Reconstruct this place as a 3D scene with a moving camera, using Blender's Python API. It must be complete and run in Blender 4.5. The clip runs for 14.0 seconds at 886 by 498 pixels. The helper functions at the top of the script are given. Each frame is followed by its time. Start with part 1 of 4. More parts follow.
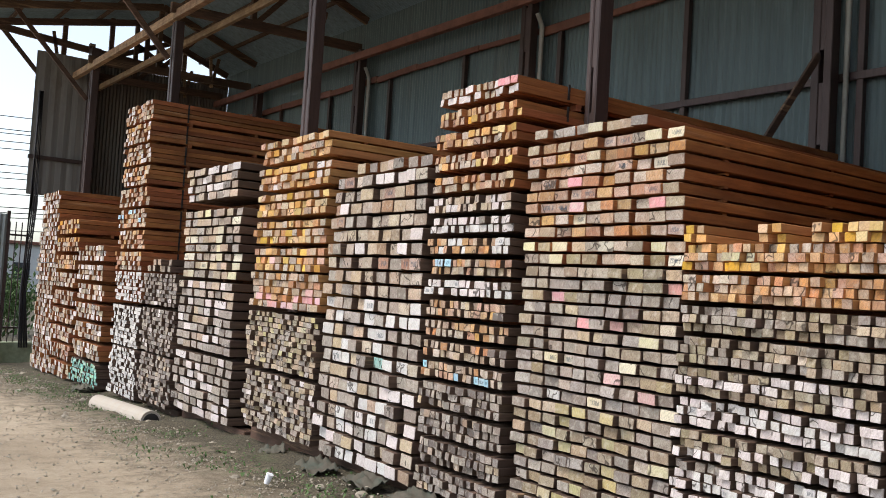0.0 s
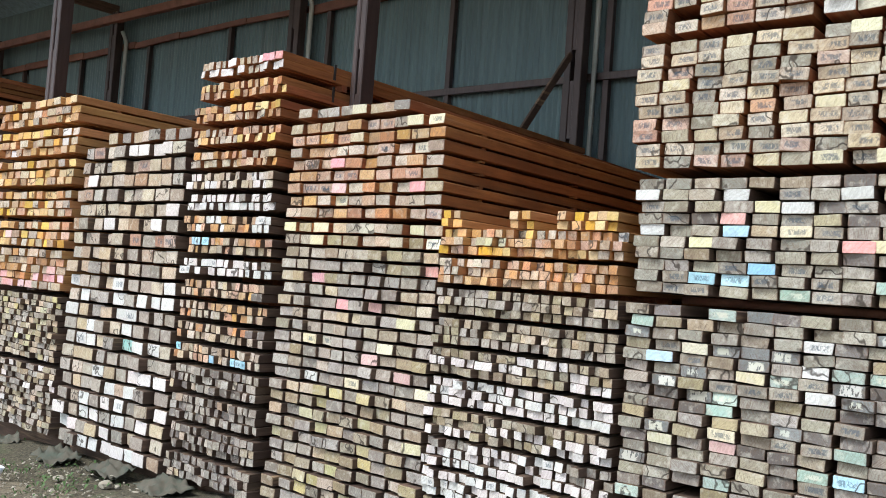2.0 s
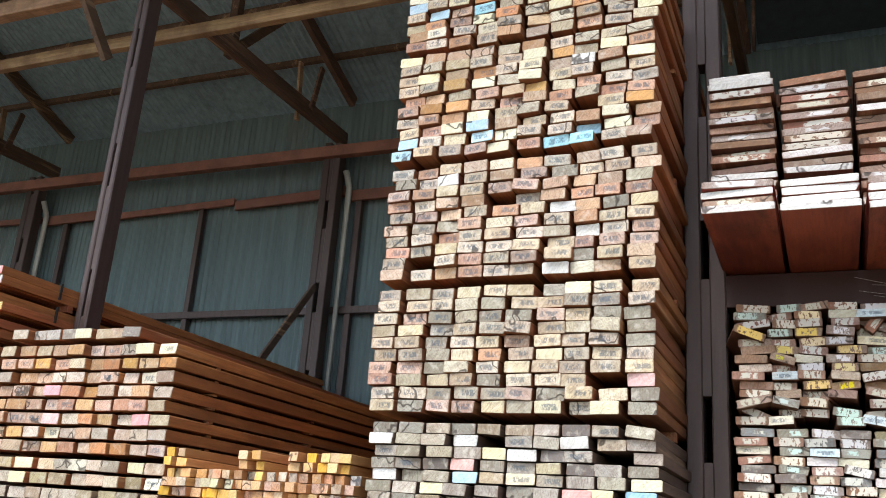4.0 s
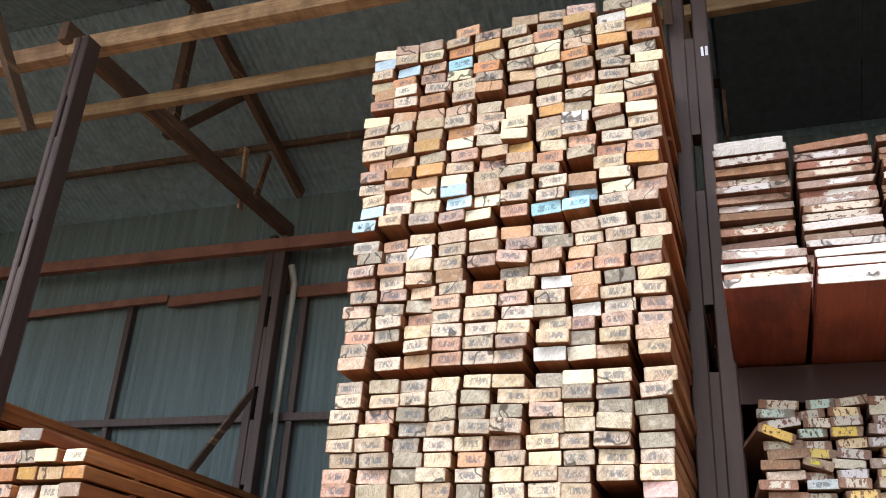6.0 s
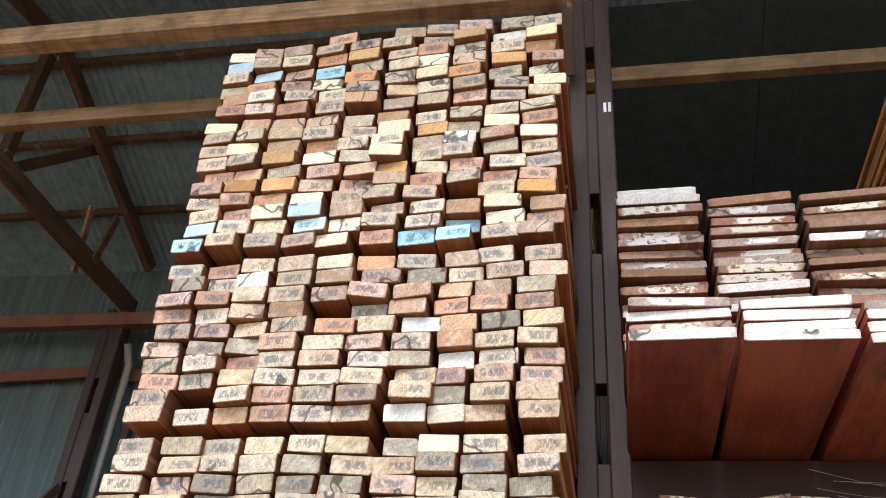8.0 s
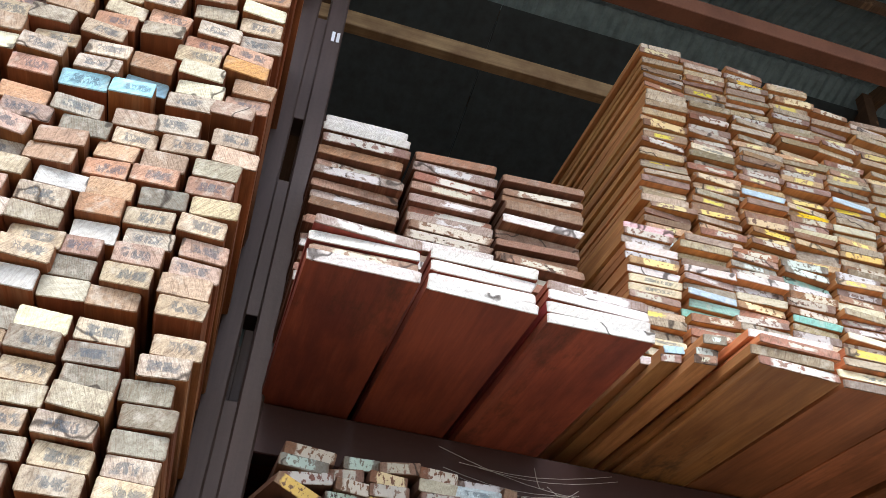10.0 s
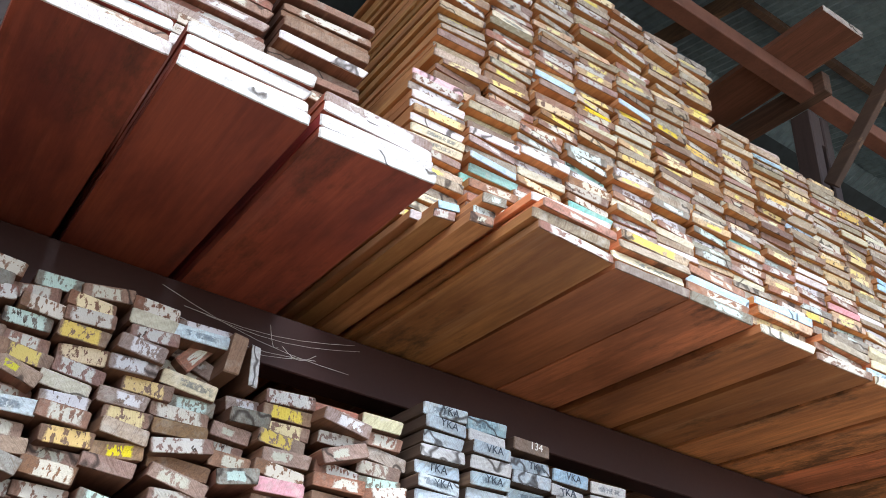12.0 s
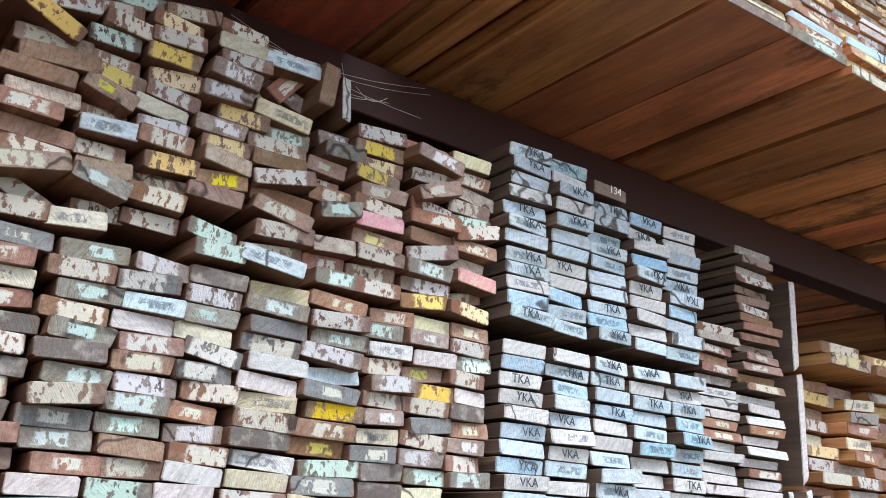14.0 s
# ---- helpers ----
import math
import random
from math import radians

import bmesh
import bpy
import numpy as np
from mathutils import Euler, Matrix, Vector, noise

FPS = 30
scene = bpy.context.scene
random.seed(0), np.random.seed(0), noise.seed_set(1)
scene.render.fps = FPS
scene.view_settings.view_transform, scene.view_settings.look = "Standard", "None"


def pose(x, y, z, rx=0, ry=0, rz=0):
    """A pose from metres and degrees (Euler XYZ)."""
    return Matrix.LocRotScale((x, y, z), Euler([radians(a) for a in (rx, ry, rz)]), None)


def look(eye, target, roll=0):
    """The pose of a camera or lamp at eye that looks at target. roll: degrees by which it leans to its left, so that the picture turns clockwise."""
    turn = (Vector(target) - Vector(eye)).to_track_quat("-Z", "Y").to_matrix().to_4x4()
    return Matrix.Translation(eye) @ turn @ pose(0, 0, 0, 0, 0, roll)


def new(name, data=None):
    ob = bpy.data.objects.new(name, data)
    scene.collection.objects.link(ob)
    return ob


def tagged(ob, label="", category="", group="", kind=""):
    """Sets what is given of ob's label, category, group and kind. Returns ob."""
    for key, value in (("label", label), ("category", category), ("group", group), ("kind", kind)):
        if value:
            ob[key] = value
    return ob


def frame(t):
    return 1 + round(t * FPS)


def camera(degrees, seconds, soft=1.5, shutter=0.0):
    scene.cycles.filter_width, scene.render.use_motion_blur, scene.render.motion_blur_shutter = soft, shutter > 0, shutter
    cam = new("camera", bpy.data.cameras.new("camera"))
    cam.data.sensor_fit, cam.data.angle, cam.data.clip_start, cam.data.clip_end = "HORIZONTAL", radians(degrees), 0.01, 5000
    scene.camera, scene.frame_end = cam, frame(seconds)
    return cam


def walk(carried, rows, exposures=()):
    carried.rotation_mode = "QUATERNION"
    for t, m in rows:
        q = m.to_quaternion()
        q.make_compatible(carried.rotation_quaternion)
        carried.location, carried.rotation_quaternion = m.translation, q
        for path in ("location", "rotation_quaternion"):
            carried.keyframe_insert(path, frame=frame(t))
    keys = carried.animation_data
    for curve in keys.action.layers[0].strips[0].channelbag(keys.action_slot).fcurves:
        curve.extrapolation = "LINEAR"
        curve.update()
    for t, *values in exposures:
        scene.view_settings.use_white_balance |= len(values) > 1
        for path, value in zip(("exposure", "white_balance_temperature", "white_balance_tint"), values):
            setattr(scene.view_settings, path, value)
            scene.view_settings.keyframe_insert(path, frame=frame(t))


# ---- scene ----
cam = camera(52.3, 14.0, 0.8)
SKY, SUN = 0.13, 1.6
METRES, EYE, TILT, LEAN, TURN = 3.2, 1.45, 0.0, 0.0, -36.0
ROWS = [
    (0.0, 0.0, 0.0, 0.0, -0.16, 2.6, -3.54),
    (0.5, 0.0035, 0.0019, -0.0, -3.6, 2.3, -3.68),
    (1.0, 0.0065, 0.0029, -0.0005, -7.34, 2.2, -4.15),
    (1.5, 0.008, 0.0057, 0.0009, -11.11, 1.75, -4.26),
    (2.0, 0.012, 0.007, 0.0006, -14.97, 2.42, -4.3),
    (2.5, 0.0183, 0.0068, 0.0043, -19.1, 3.9, -4.47),
    (3.0, 0.0311, 0.0056, 0.0158, -23.35, 7.74, -4.46),
    (3.5, 0.0297, 0.0039, 0.0215, -28.47, 12.53, -4.98),
    (4.0, 0.0225, 0.0108, 0.0243, -31.32, 17.82, -4.07),
    (6.5, 0.1494, 0.2819, 0.0556, -36.25, 27.36, -3.9),
    (7.0, 0.2049, 0.3334, 0.0592, -38.14, 30.68, -4.8),
    (9.5, 0.3656, 0.4854, 0.0721, -61.75, 34.98, -3.85),
    (10.0, 0.3882, 0.5044, 0.0714, -70.66, 35.16, -4.74),
    (10.5, 0.4114, 0.5464, 0.0718, -77.21, 35.76, -4.07),
    (11.0, 0.4388, 0.5595, 0.0704, -82.29, 34.73, -2.82),
    (11.5, 0.4844, 0.5532, 0.0714, -87.23, 35.35, -2.68),
    (12.0, 0.5277, 0.5459, 0.0693, -88.82, 31.54, -3.64),
    (12.5, 0.5474, 0.5537, 0.0591, -88.7, 27.46, -3.91),
    (13.0, 0.5685, 0.5933, 0.0546, -90.12, 23.57, -2.3),
    (13.5, 0.5776, 0.6305, 0.0479, -90.64, 20.63, -2.26),
    (14.0, 0.5754, 0.6532, 0.0402, -90.96, 18.13, -2.78),
]
walk(cam, [(t, pose(0, 0, EYE, TILT, LEAN, TURN) @ pose(METRES * x, METRES * y, METRES * z, 90 + pitch, roll, yaw)) for t, x, y, z, yaw, pitch, roll in ROWS],
     [(0.0, 1.1, 6450, 10), (1.5, 1.33, 6150, 5), (2.5, 1.42, 5950, 2), (4.0, 1.65, 6100, 6), (6.5, 1.78, 6400, 11), (9.5, 1.66, 6100, 8), (11.0, 1.75, 6050, 9), (12.5, 1.88, 5600, 7), (14.0, 1.4, 5750, 7)])

# ---- world, sun ----
world = bpy.data.worlds.new("world")
scene.world = world
world.use_nodes = True
wn = world.node_tree
sky = wn.nodes.new("ShaderNodeTexSky")
sky.sky_type, sky.sun_disc = "NISHITA", False
sky.sun_elevation, sky.sun_rotation = radians(50), radians(-75)
sky.air_density, sky.dust_density, sky.ozone_density = 1.0, 1.5, 1.5
haze = wn.nodes.new("ShaderNodeHueSaturation")
haze.inputs["Saturation"].default_value = 0.6
wn.links.new(sky.outputs[0], haze.inputs["Color"])
wn.links.new(haze.outputs[0], wn.nodes["Background"].inputs[0])
wn.nodes["Background"].inputs[1].default_value = SKY
sun = new("sun", bpy.data.lights.new("sun", "SUN"))
sun.data.energy, sun.data.angle, sun.data.color = SUN, radians(25), (1.0, 0.96, 0.9)
sun.matrix_world = look((-12, 3, 16), (0, 0, 0))


# ---- materials ----
class Nodes:
    """A short way to wire a procedural material."""

    def __init__(self, name, rough=0.8, metal=0.0):
        self.mat = bpy.data.materials.new(name)
        self.mat.use_nodes = True
        self.t = self.mat.node_tree
        self.b = self.t.nodes["Principled BSDF"]
        self.b.inputs["Roughness"].default_value = rough
        self.b.inputs["Metallic"].default_value = metal
        self.b.inputs["Specular IOR Level"].default_value = 0.3

    def put(self, socket, v):
        if isinstance(v, bpy.types.NodeSocket):
            self.t.links.new(v, socket)
        elif isinstance(v, tuple) and len(v) == 3 and socket.type == "RGBA":
            socket.default_value = (*v, 1)
        else:
            socket.default_value = v

    def pos(self):
        return self.t.nodes.new("ShaderNodeNewGeometry").outputs["Position"]

    def rnd(self):
        return self.math("FRACT", self.math("ADD", self.t.nodes.new("ShaderNodeObjectInfo").outputs["Random"], self.math("MULTIPLY", self.island(), 7.31)))

    def island(self):
        return self.t.nodes.new("ShaderNodeNewGeometry").outputs["Random Per Island"]

    def uv(self):
        return self.t.nodes.new("ShaderNodeUVMap").outputs[0]

    def math(self, op, a, b=0.0, c=0.0):
        n = self.t.nodes.new("ShaderNodeMath")
        n.operation = op
        self.put(n.inputs[0], a), self.put(n.inputs[1], b), self.put(n.inputs[2], c)
        return n.outputs[0]

    def vec(self, op, a, b):
        n = self.t.nodes.new("ShaderNodeVectorMath")
        n.operation = op
        self.put(n.inputs[0], a), self.put(n.inputs[1], b)
        return n.outputs[0]

    def comb(self, x, y, z):
        n = self.t.nodes.new("ShaderNodeCombineXYZ")
        self.put(n.inputs[0], x), self.put(n.inputs[1], y), self.put(n.inputs[2], z)
        return n.outputs[0]

    def sep(self, v):
        n = self.t.nodes.new("ShaderNodeSeparateXYZ")
        self.put(n.inputs[0], v)
        return n.outputs

    def noise(self, v, scale, detail=4.0, rough=0.6):
        n = self.t.nodes.new("ShaderNodeTexNoise")
        self.put(n.inputs["Vector"], v)
        n.inputs["Scale"].default_value, n.inputs["Detail"].default_value, n.inputs["Roughness"].default_value = scale, detail, rough
        return n.outputs["Fac"]

    def wave(self, v, scale, dist, kind="RINGS"):
        n = self.t.nodes.new("ShaderNodeTexWave")
        n.wave_type = kind
        self.put(n.inputs["Vector"], v)
        n.inputs["Scale"].default_value, n.inputs["Distortion"].default_value, n.inputs["Detail"].default_value = scale, dist, 3
        return n.outputs["Fac"]

    def ramp(self, f, lo, hi, a=0.0, b=1.0):
        n = self.t.nodes.new("ShaderNodeMapRange")
        n.clamp = True
        self.put(n.inputs[0], f)
        for i, v in enumerate((lo, hi, a, b)):
            n.inputs[i + 1].default_value = v
        return n.outputs[0]

    def mix(self, f, a, b, how="MIX"):
        n = self.t.nodes.new("ShaderNodeMix")
        n.data_type, n.blend_type = "RGBA", how
        self.put(n.inputs[0], f), self.put(n.inputs[6], a), self.put(n.inputs[7], b)
        return n.outputs[2]

    def hsv(self, c, h=0.5, s=1.0, v=1.0):
        n = self.t.nodes.new("ShaderNodeHueSaturation")
        self.put(n.inputs["Hue"], h), self.put(n.inputs["Saturation"], s), self.put(n.inputs["Value"], v), self.put(n.inputs["Color"], c)
        return n.outputs[0]

    def done(self, colour, height=None, strength=0.4, distance=0.004):
        self.put(self.b.inputs["Base Color"], colour)
        if height is not None:
            n = self.t.nodes.new("ShaderNodeBump")
            n.inputs["Strength"].default_value, n.inputs["Distance"].default_value = strength, distance
            self.put(n.inputs["Height"], height)
            self.t.links.new(n.outputs[0], self.b.inputs["Normal"])
        return self.mat


def end_material(name, colour, mark=None, often=0.6, spread=0.36, dirt=0.55, pale=0.4, chalk=False):
    """The sawn or painted end of a board: end grain, saw scratches, worn brown rim, dirt and a stamp or a chalked patch."""
    m = Nodes(name, 0.85)
    r = m.rnd()
    r2 = m.math("FRACT", m.math("MULTIPLY", r, 37.7))
    r3 = m.math("FRACT", m.math("MULTIPLY", r, 91.3))
    p = m.vec("ADD", m.pos(), m.comb(r2, m.math("MULTIPLY", r3, 7.0), m.math("MULTIPLY", r, 5.0)))
    u = m.sep(m.uv())
    c = m.hsv(colour, m.math("MULTIPLY_ADD", r2, 0.035, 0.482), m.ramp(r3, 0, 1, 0.65, 1.15), m.ramp(r, 0, 1, 1 - spread, 1 + spread * 0.6))
    rings = m.wave(p, 17, 11.0)
    grain = m.noise(p, 150, 6, 0.75)
    # saw scratches slanting across the end
    saw = m.noise(m.comb(m.math("MULTIPLY", m.math("ADD", m.sep(p)[1], m.math("MULTIPLY", m.sep(p)[2], m.ramp(r3, 0, 1, -1.2, 1.2))), 260.0), m.math("MULTIPLY", m.sep(p)[2], 22.0), r), 1.0, 3, 0.6)
    c = m.mix(m.ramp(rings, 0.3, 0.9, 0.0, 0.14), c, (0.10, 0.06, 0.035))
    c = m.mix(m.ramp(saw, 0.5, 0.68, 0.0, min(0.55, dirt)), c, (0.13, 0.08, 0.05))
    c = m.mix(m.ramp(grain, 0.48, 0.68, 0.0, min(0.5, dirt)), c, (0.085, 0.055, 0.04))
    stain = m.noise(p, 19, 6, 0.72)
    c = m.mix(m.ramp(stain, 0.5, 0.68, 0.0, dirt), c, (0.11, 0.075, 0.055))
    c = m.mix(m.ramp(m.noise(p, 26, 4), 0.53, 0.68, 0, pale), c, (0.54, 0.50, 0.43))
    rim = m.math("MAXIMUM", m.math("ABSOLUTE", m.math("SUBTRACT", u[0], 0.5)), m.math("MULTIPLY", m.math("ABSOLUTE", m.math("SUBTRACT", u[1], 0.5)), 0.93))
    c = m.mix(m.ramp(m.math("ADD", rim, m.math("MULTIPLY", m.math("SUBTRACT", m.noise(p, 45, 5, 0.7), 0.5), 0.34)), 0.43, 0.53, 0.0, min(0.75, 1.25 * dirt)), c, (0.14, 0.075, 0.045))
    check = m.math("MULTIPLY", m.ramp(m.wave(p, 5.0, 9.0, "BANDS"), 0.0, 0.025, 0.85, 0.0), m.math("LESS_THAN", r3, 0.5))
    c = m.mix(check, c, (0.03, 0.02, 0.015))
    if mark and chalk:
        mid = m.ramp(r3, 0, 1, 0.38, 0.62)
        sq = m.math("MAXIMUM", m.math("ABSOLUTE", m.math("SUBTRACT", u[0], mid)), m.math("MULTIPLY", m.math("ABSOLUTE", m.math("SUBTRACT", u[1], 0.5)), 0.72))
        reach = m.math("ADD", sq, m.math("ADD", m.math("MULTIPLY", m.math("SUBTRACT", stain, 0.5), 0.35), m.ramp(r, 0, 1, -0.16, 0.10)))
        inside = m.ramp(reach, 0.22, 0.27, 1.0, 0.0)
        q = m.comb(m.math("MULTIPLY_ADD", u[0], 10.0, m.math("MULTIPLY", r, 60.0)), m.math("MULTIPLY_ADD", u[1], 1.7, m.math("MULTIPLY", r2, 60.0)), r3)
        strokes = m.ramp(m.noise(q, 1.0, 3, 0.6), 0.41, 0.46, 0.0, 0.92)
        on = m.math("MULTIPLY", m.math("LESS_THAN", r2, often), m.math("MULTIPLY", strokes, inside))
        c = m.mix(on, c, m.hsv(mark, m.ramp(r, 0, 1, 0.47, 0.53), m.ramp(r2, 0, 1, 0.5, 1.2), m.ramp(r3, 0, 1, 0.75, 1.0)))
    elif mark:
        sq = m.math("MAXIMUM", m.math("ABSOLUTE", m.math("SUBTRACT", u[0], m.ramp(r3, 0, 1, 0.42, 0.62))), m.math("MULTIPLY", m.math("ABSOLUTE", m.math("SUBTRACT", u[1], 0.5)), 1.25))
        inside = m.ramp(m.math("ADD", sq, m.math("MULTIPLY", m.math("SUBTRACT", stain, 0.5), 0.5)), 0.24, 0.33, 1.0, 0.0)
        q = m.comb(m.math("MULTIPLY_ADD", u[0], 9.0, m.math("MULTIPLY", r, 60.0)), m.math("MULTIPLY_ADD", u[1], 2.0, m.math("MULTIPLY", r2, 60.0)), r3)
        scrawl = m.ramp(m.math("ABSOLUTE", m.math("SUBTRACT", m.noise(q, 1.4, 1.5, 0.4), 0.5)), 0.02, 0.07, 1.0, 0.0)
        smear = m.ramp(m.noise(q, 0.7, 4, 0.75), 0.46, 0.53, 0.0, 0.85)
        on = m.math("MULTIPLY", m.math("LESS_THAN", r2, often), m.math("MULTIPLY", m.math("MAXIMUM", m.math("MULTIPLY", scrawl, 0.8), smear), inside))
        c = m.mix(m.math("MULTIPLY", on, m.ramp(grain, 0.35, 0.65, 1.0, 0.5)), c, mark)
    return m.done(c, m.math("ADD", m.math("MULTIPLY", rings, 0.15), m.math("ADD", m.math("MULTIPLY", m.math("ADD", grain, saw), 0.7), m.math("MULTIPLY", stain, 1.6))), 0.8, 0.004)


def wood(name, colour, dark, spread=0.35, rough=0.75, along="x", fibres=0.75, mould=0.0, worn=(0.55, 0.36, 0.2)):
    """A sawn face with grain along one axis."""
    m = Nodes(name, rough)
    r = m.rnd()
    k = (1.2, 22, 22) if along == "x" else ((22, 1.2, 22) if along == "y" else (22, 22, 1.2))
    p = m.vec("MULTIPLY", m.vec("ADD", m.pos(), m.comb(m.math("MULTIPLY", r, 9), m.math("MULTIPLY", r, 3), m.math("MULTIPLY", r, 5))), k)
    fibre = m.noise(p, 2.2, 7, 0.68)
    c = m.hsv(colour, m.ramp(m.math("FRACT", m.math("MULTIPLY", r, 13.7)), 0, 1, 0.485, 0.51), 1.0, m.ramp(r, 0, 1, 1 - spread, 1 + spread))
    c = m.mix(m.ramp(fibre, 0.35, 0.7, 0.0, fibres), c, dark)
    c = m.mix(m.ramp(m.noise(m.vec("MULTIPLY", m.pos(), (1.4, 5, 5)), 1.1, 5, 0.65), 0.42, 0.66, 0.0, 0.75), c, dark)
    c = m.mix(m.ramp(m.noise(p, 0.35, 5, 0.7), 0.58, 0.7, 0.0, 0.4), c, worn)
    if mould:
        c = m.mix(m.ramp(m.math("ADD", m.noise(m.vec("MULTIPLY", p, (0.9, 0.12, 0.12)), 1.3, 7, 0.75), m.math("MULTIPLY", r, 0.12)), 0.60, 0.71, 0.0, mould), c, (0.035, 0.022, 0.015))
    return m.done(c, fibre, 0.4, 0.004)


def plain(name, colour, rough=0.7, metal=0.0, stain=(0.05, 0.04, 0.03), amount=0.5, scale=3.0, bump=0.25, streak=False):
    m = Nodes(name, rough, metal)
    p = m.pos()
    v = m.vec("MULTIPLY", p, (6, 6, 0.5)) if streak else p
    big, fine = m.noise(v, scale, 5, 0.65), m.noise(p, scale * 14, 4, 0.6)
    c = m.hsv(colour, 0.5, 1.0, m.ramp(m.rnd(), 0, 1, 0.85, 1.15))
    c = m.mix(m.ramp(big, 0.42, 0.7, 0.0, amount), c, stain)
    c = m.mix(m.ramp(fine, 0.5, 0.8, 0.0, amount * 0.6), c, stain)
    return m.done(c, fine, bump, 0.003)


def metal_sheet(name, colour, rust, amount=0.5):
    m = Nodes(name, 0.6, 0.0)
    p = m.pos()
    r = m.noise(m.vec("MULTIPLY", p, (1.0, 1.0, 0.4)), 1.1, 6, 0.7)
    c = m.mix(m.ramp(m.noise(m.vec("MULTIPLY", p, (9, 9, 0.4)), 1.3, 4), 0.3, 0.7), colour, m.hsv(colour, 0.5, 1, 0.62))
    c = m.mix(m.ramp(r, 0.55, 0.72, 0.0, amount), c, rust)
    return m.done(c, m.noise(p, 30, 3), 0.15, 0.002)


TAN, ORANGE, GREYB, DARK = (0.47, 0.37, 0.265), (0.50, 0.27, 0.125), (0.33, 0.29, 0.25), (0.16, 0.14, 0.13)
INK, YELL, WHT = (0.045, 0.065, 0.09), (0.72, 0.56, 0.07), (0.56, 0.53, 0.43)
END = {
    "tan": end_material("end_tan", TAN), "tan_ink": end_material("end_tan_ink", (0.50, 0.41, 0.29), INK, 0.72),
    "grey_ink": end_material("end_grey_ink", (0.31, 0.28, 0.22), INK, 0.45), "rose_ink": end_material("end_rose_ink", (0.44, 0.275, 0.185), INK, 0.5),
    "orange_ink": end_material("end_orange_ink", (0.46, 0.265, 0.135), INK, 0.4, dirt=0.4, pale=0.2),
    "orange": end_material("end_orange", ORANGE, pale=0.25), "honey": end_material("end_honey", (0.60, 0.36, 0.10), dirt=0.25, pale=0.12),
    "grey": end_material("end_grey", GREYB), "dark": end_material("end_dark", DARK), "olive": end_material("end_olive", (0.335, 0.275, 0.18)),
    "white": end_material("end_white", (0.575, 0.56, 0.535), INK, 0.12, 0.12, 0.25), "rosewhite": end_material("end_rosewhite", (0.62, 0.555, 0.535), None, 0, 0.16, 0.3),
    "blue": end_material("end_blue", (0.33, 0.55, 0.68), INK, 0.5, 0.2, 0.2), "teal": end_material("end_teal", (0.20, 0.48, 0.41), WHT, 0.3, 0.2, 0.25),
    "pink": end_material("end_pink", (0.66, 0.33, 0.33), None, 0, 0.2, 0.25), "cream": end_material("end_cream", (0.62, 0.56, 0.38), INK, 0.35, 0.2, 0.25),
    "yellow": end_material("end_yellow", (0.50, 0.44, 0.22), None, 0, 0.25, 0.35), "mint": end_material("end_mint", (0.36, 0.47, 0.40), WHT, 0.5, 0.25, 0.35),
    "lime": end_material("end_lime", (0.50, 0.66, 0.14), None, 0, 0.1, 0.2), "green": end_material("end_green", (0.32, 0.58, 0.40), None, 0, 0.15, 0.25),
    "brown_yellow": end_material("end_brown_yellow", (0.28, 0.155, 0.085), YELL, 0.9, pale=0.12, chalk=True), "brown_white": end_material("end_brown_white", (0.29, 0.15, 0.10), WHT, 0.93, pale=0.15, chalk=True),
    "brown_mint": end_material("end_brown_mint", (0.22, 0.21, 0.17), (0.50, 0.62, 0.55), 0.95, pale=0.2, chalk=True), "mauve_white": end_material("end_mauve_white", (0.29, 0.22, 0.19), (0.60, 0.57, 0.57), 0.95, pale=0.3, chalk=True),
    "slate_white": end_material("end_slate_white", (0.17, 0.18, 0.18), WHT, 0.75, pale=0.15, chalk=True), "ice": end_material("end_ice", (0.49, 0.585, 0.635), INK, 0.55, 0.2, 0.3),
    "ice_blue": end_material("end_ice_blue", (0.36, 0.56, 0.68), INK, 0.5, 0.2, 0.3), "brown": end_material("end_brown", (0.27, 0.15, 0.095), None, pale=0.15),
    "gold_yellow": end_material("end_gold_yellow", (0.46, 0.31, 0.16), YELL, 0.65, pale=0.22, chalk=True),
}
SIDE = {
    "brown": wood("side_brown", (0.30, 0.115, 0.042), (0.10, 0.036, 0.016)),
    "orange": wood("side_orange", (0.35, 0.135, 0.045), (0.14, 0.048, 0.018)),
    "honey": wood("side_honey", (0.52, 0.27, 0.10), (0.27, 0.115, 0.04)),
    "red": wood("side_red", (0.34, 0.072, 0.042), (0.10, 0.022, 0.02), 0.22, 0.55, "x", 0.5, 0.6, (0.42, 0.14, 0.08)),
    "amber": wood("side_amber", (0.62, 0.265, 0.10), (0.16, 0.06, 0.028), 0.48, 0.5, "x", 0.6, 0.8),
    "umber": wood("side_umber", (0.22, 0.105, 0.06), (0.085, 0.04, 0.025)),
    "grey": wood("side_grey", (0.135, 0.088, 0.06), (0.055, 0.033, 0.024)),
}
OLDWOOD = wood("old_beam_wood", (0.36, 0.24, 0.14), (0.12, 0.07, 0.04), along="y")
RAFTER = wood("rafter_wood", (0.115, 0.07, 0.046), (0.045, 0.028, 0.02))
PLANKY = wood("dark_plank_wood", (0.13, 0.075, 0.05), (0.05, 0.03, 0.02), along="y")
STEEL = plain("brown_painted_steel", (0.065, 0.044, 0.04), 0.5, 0.2, (0.035, 0.025, 0.022), 0.6, 4, streak=True)
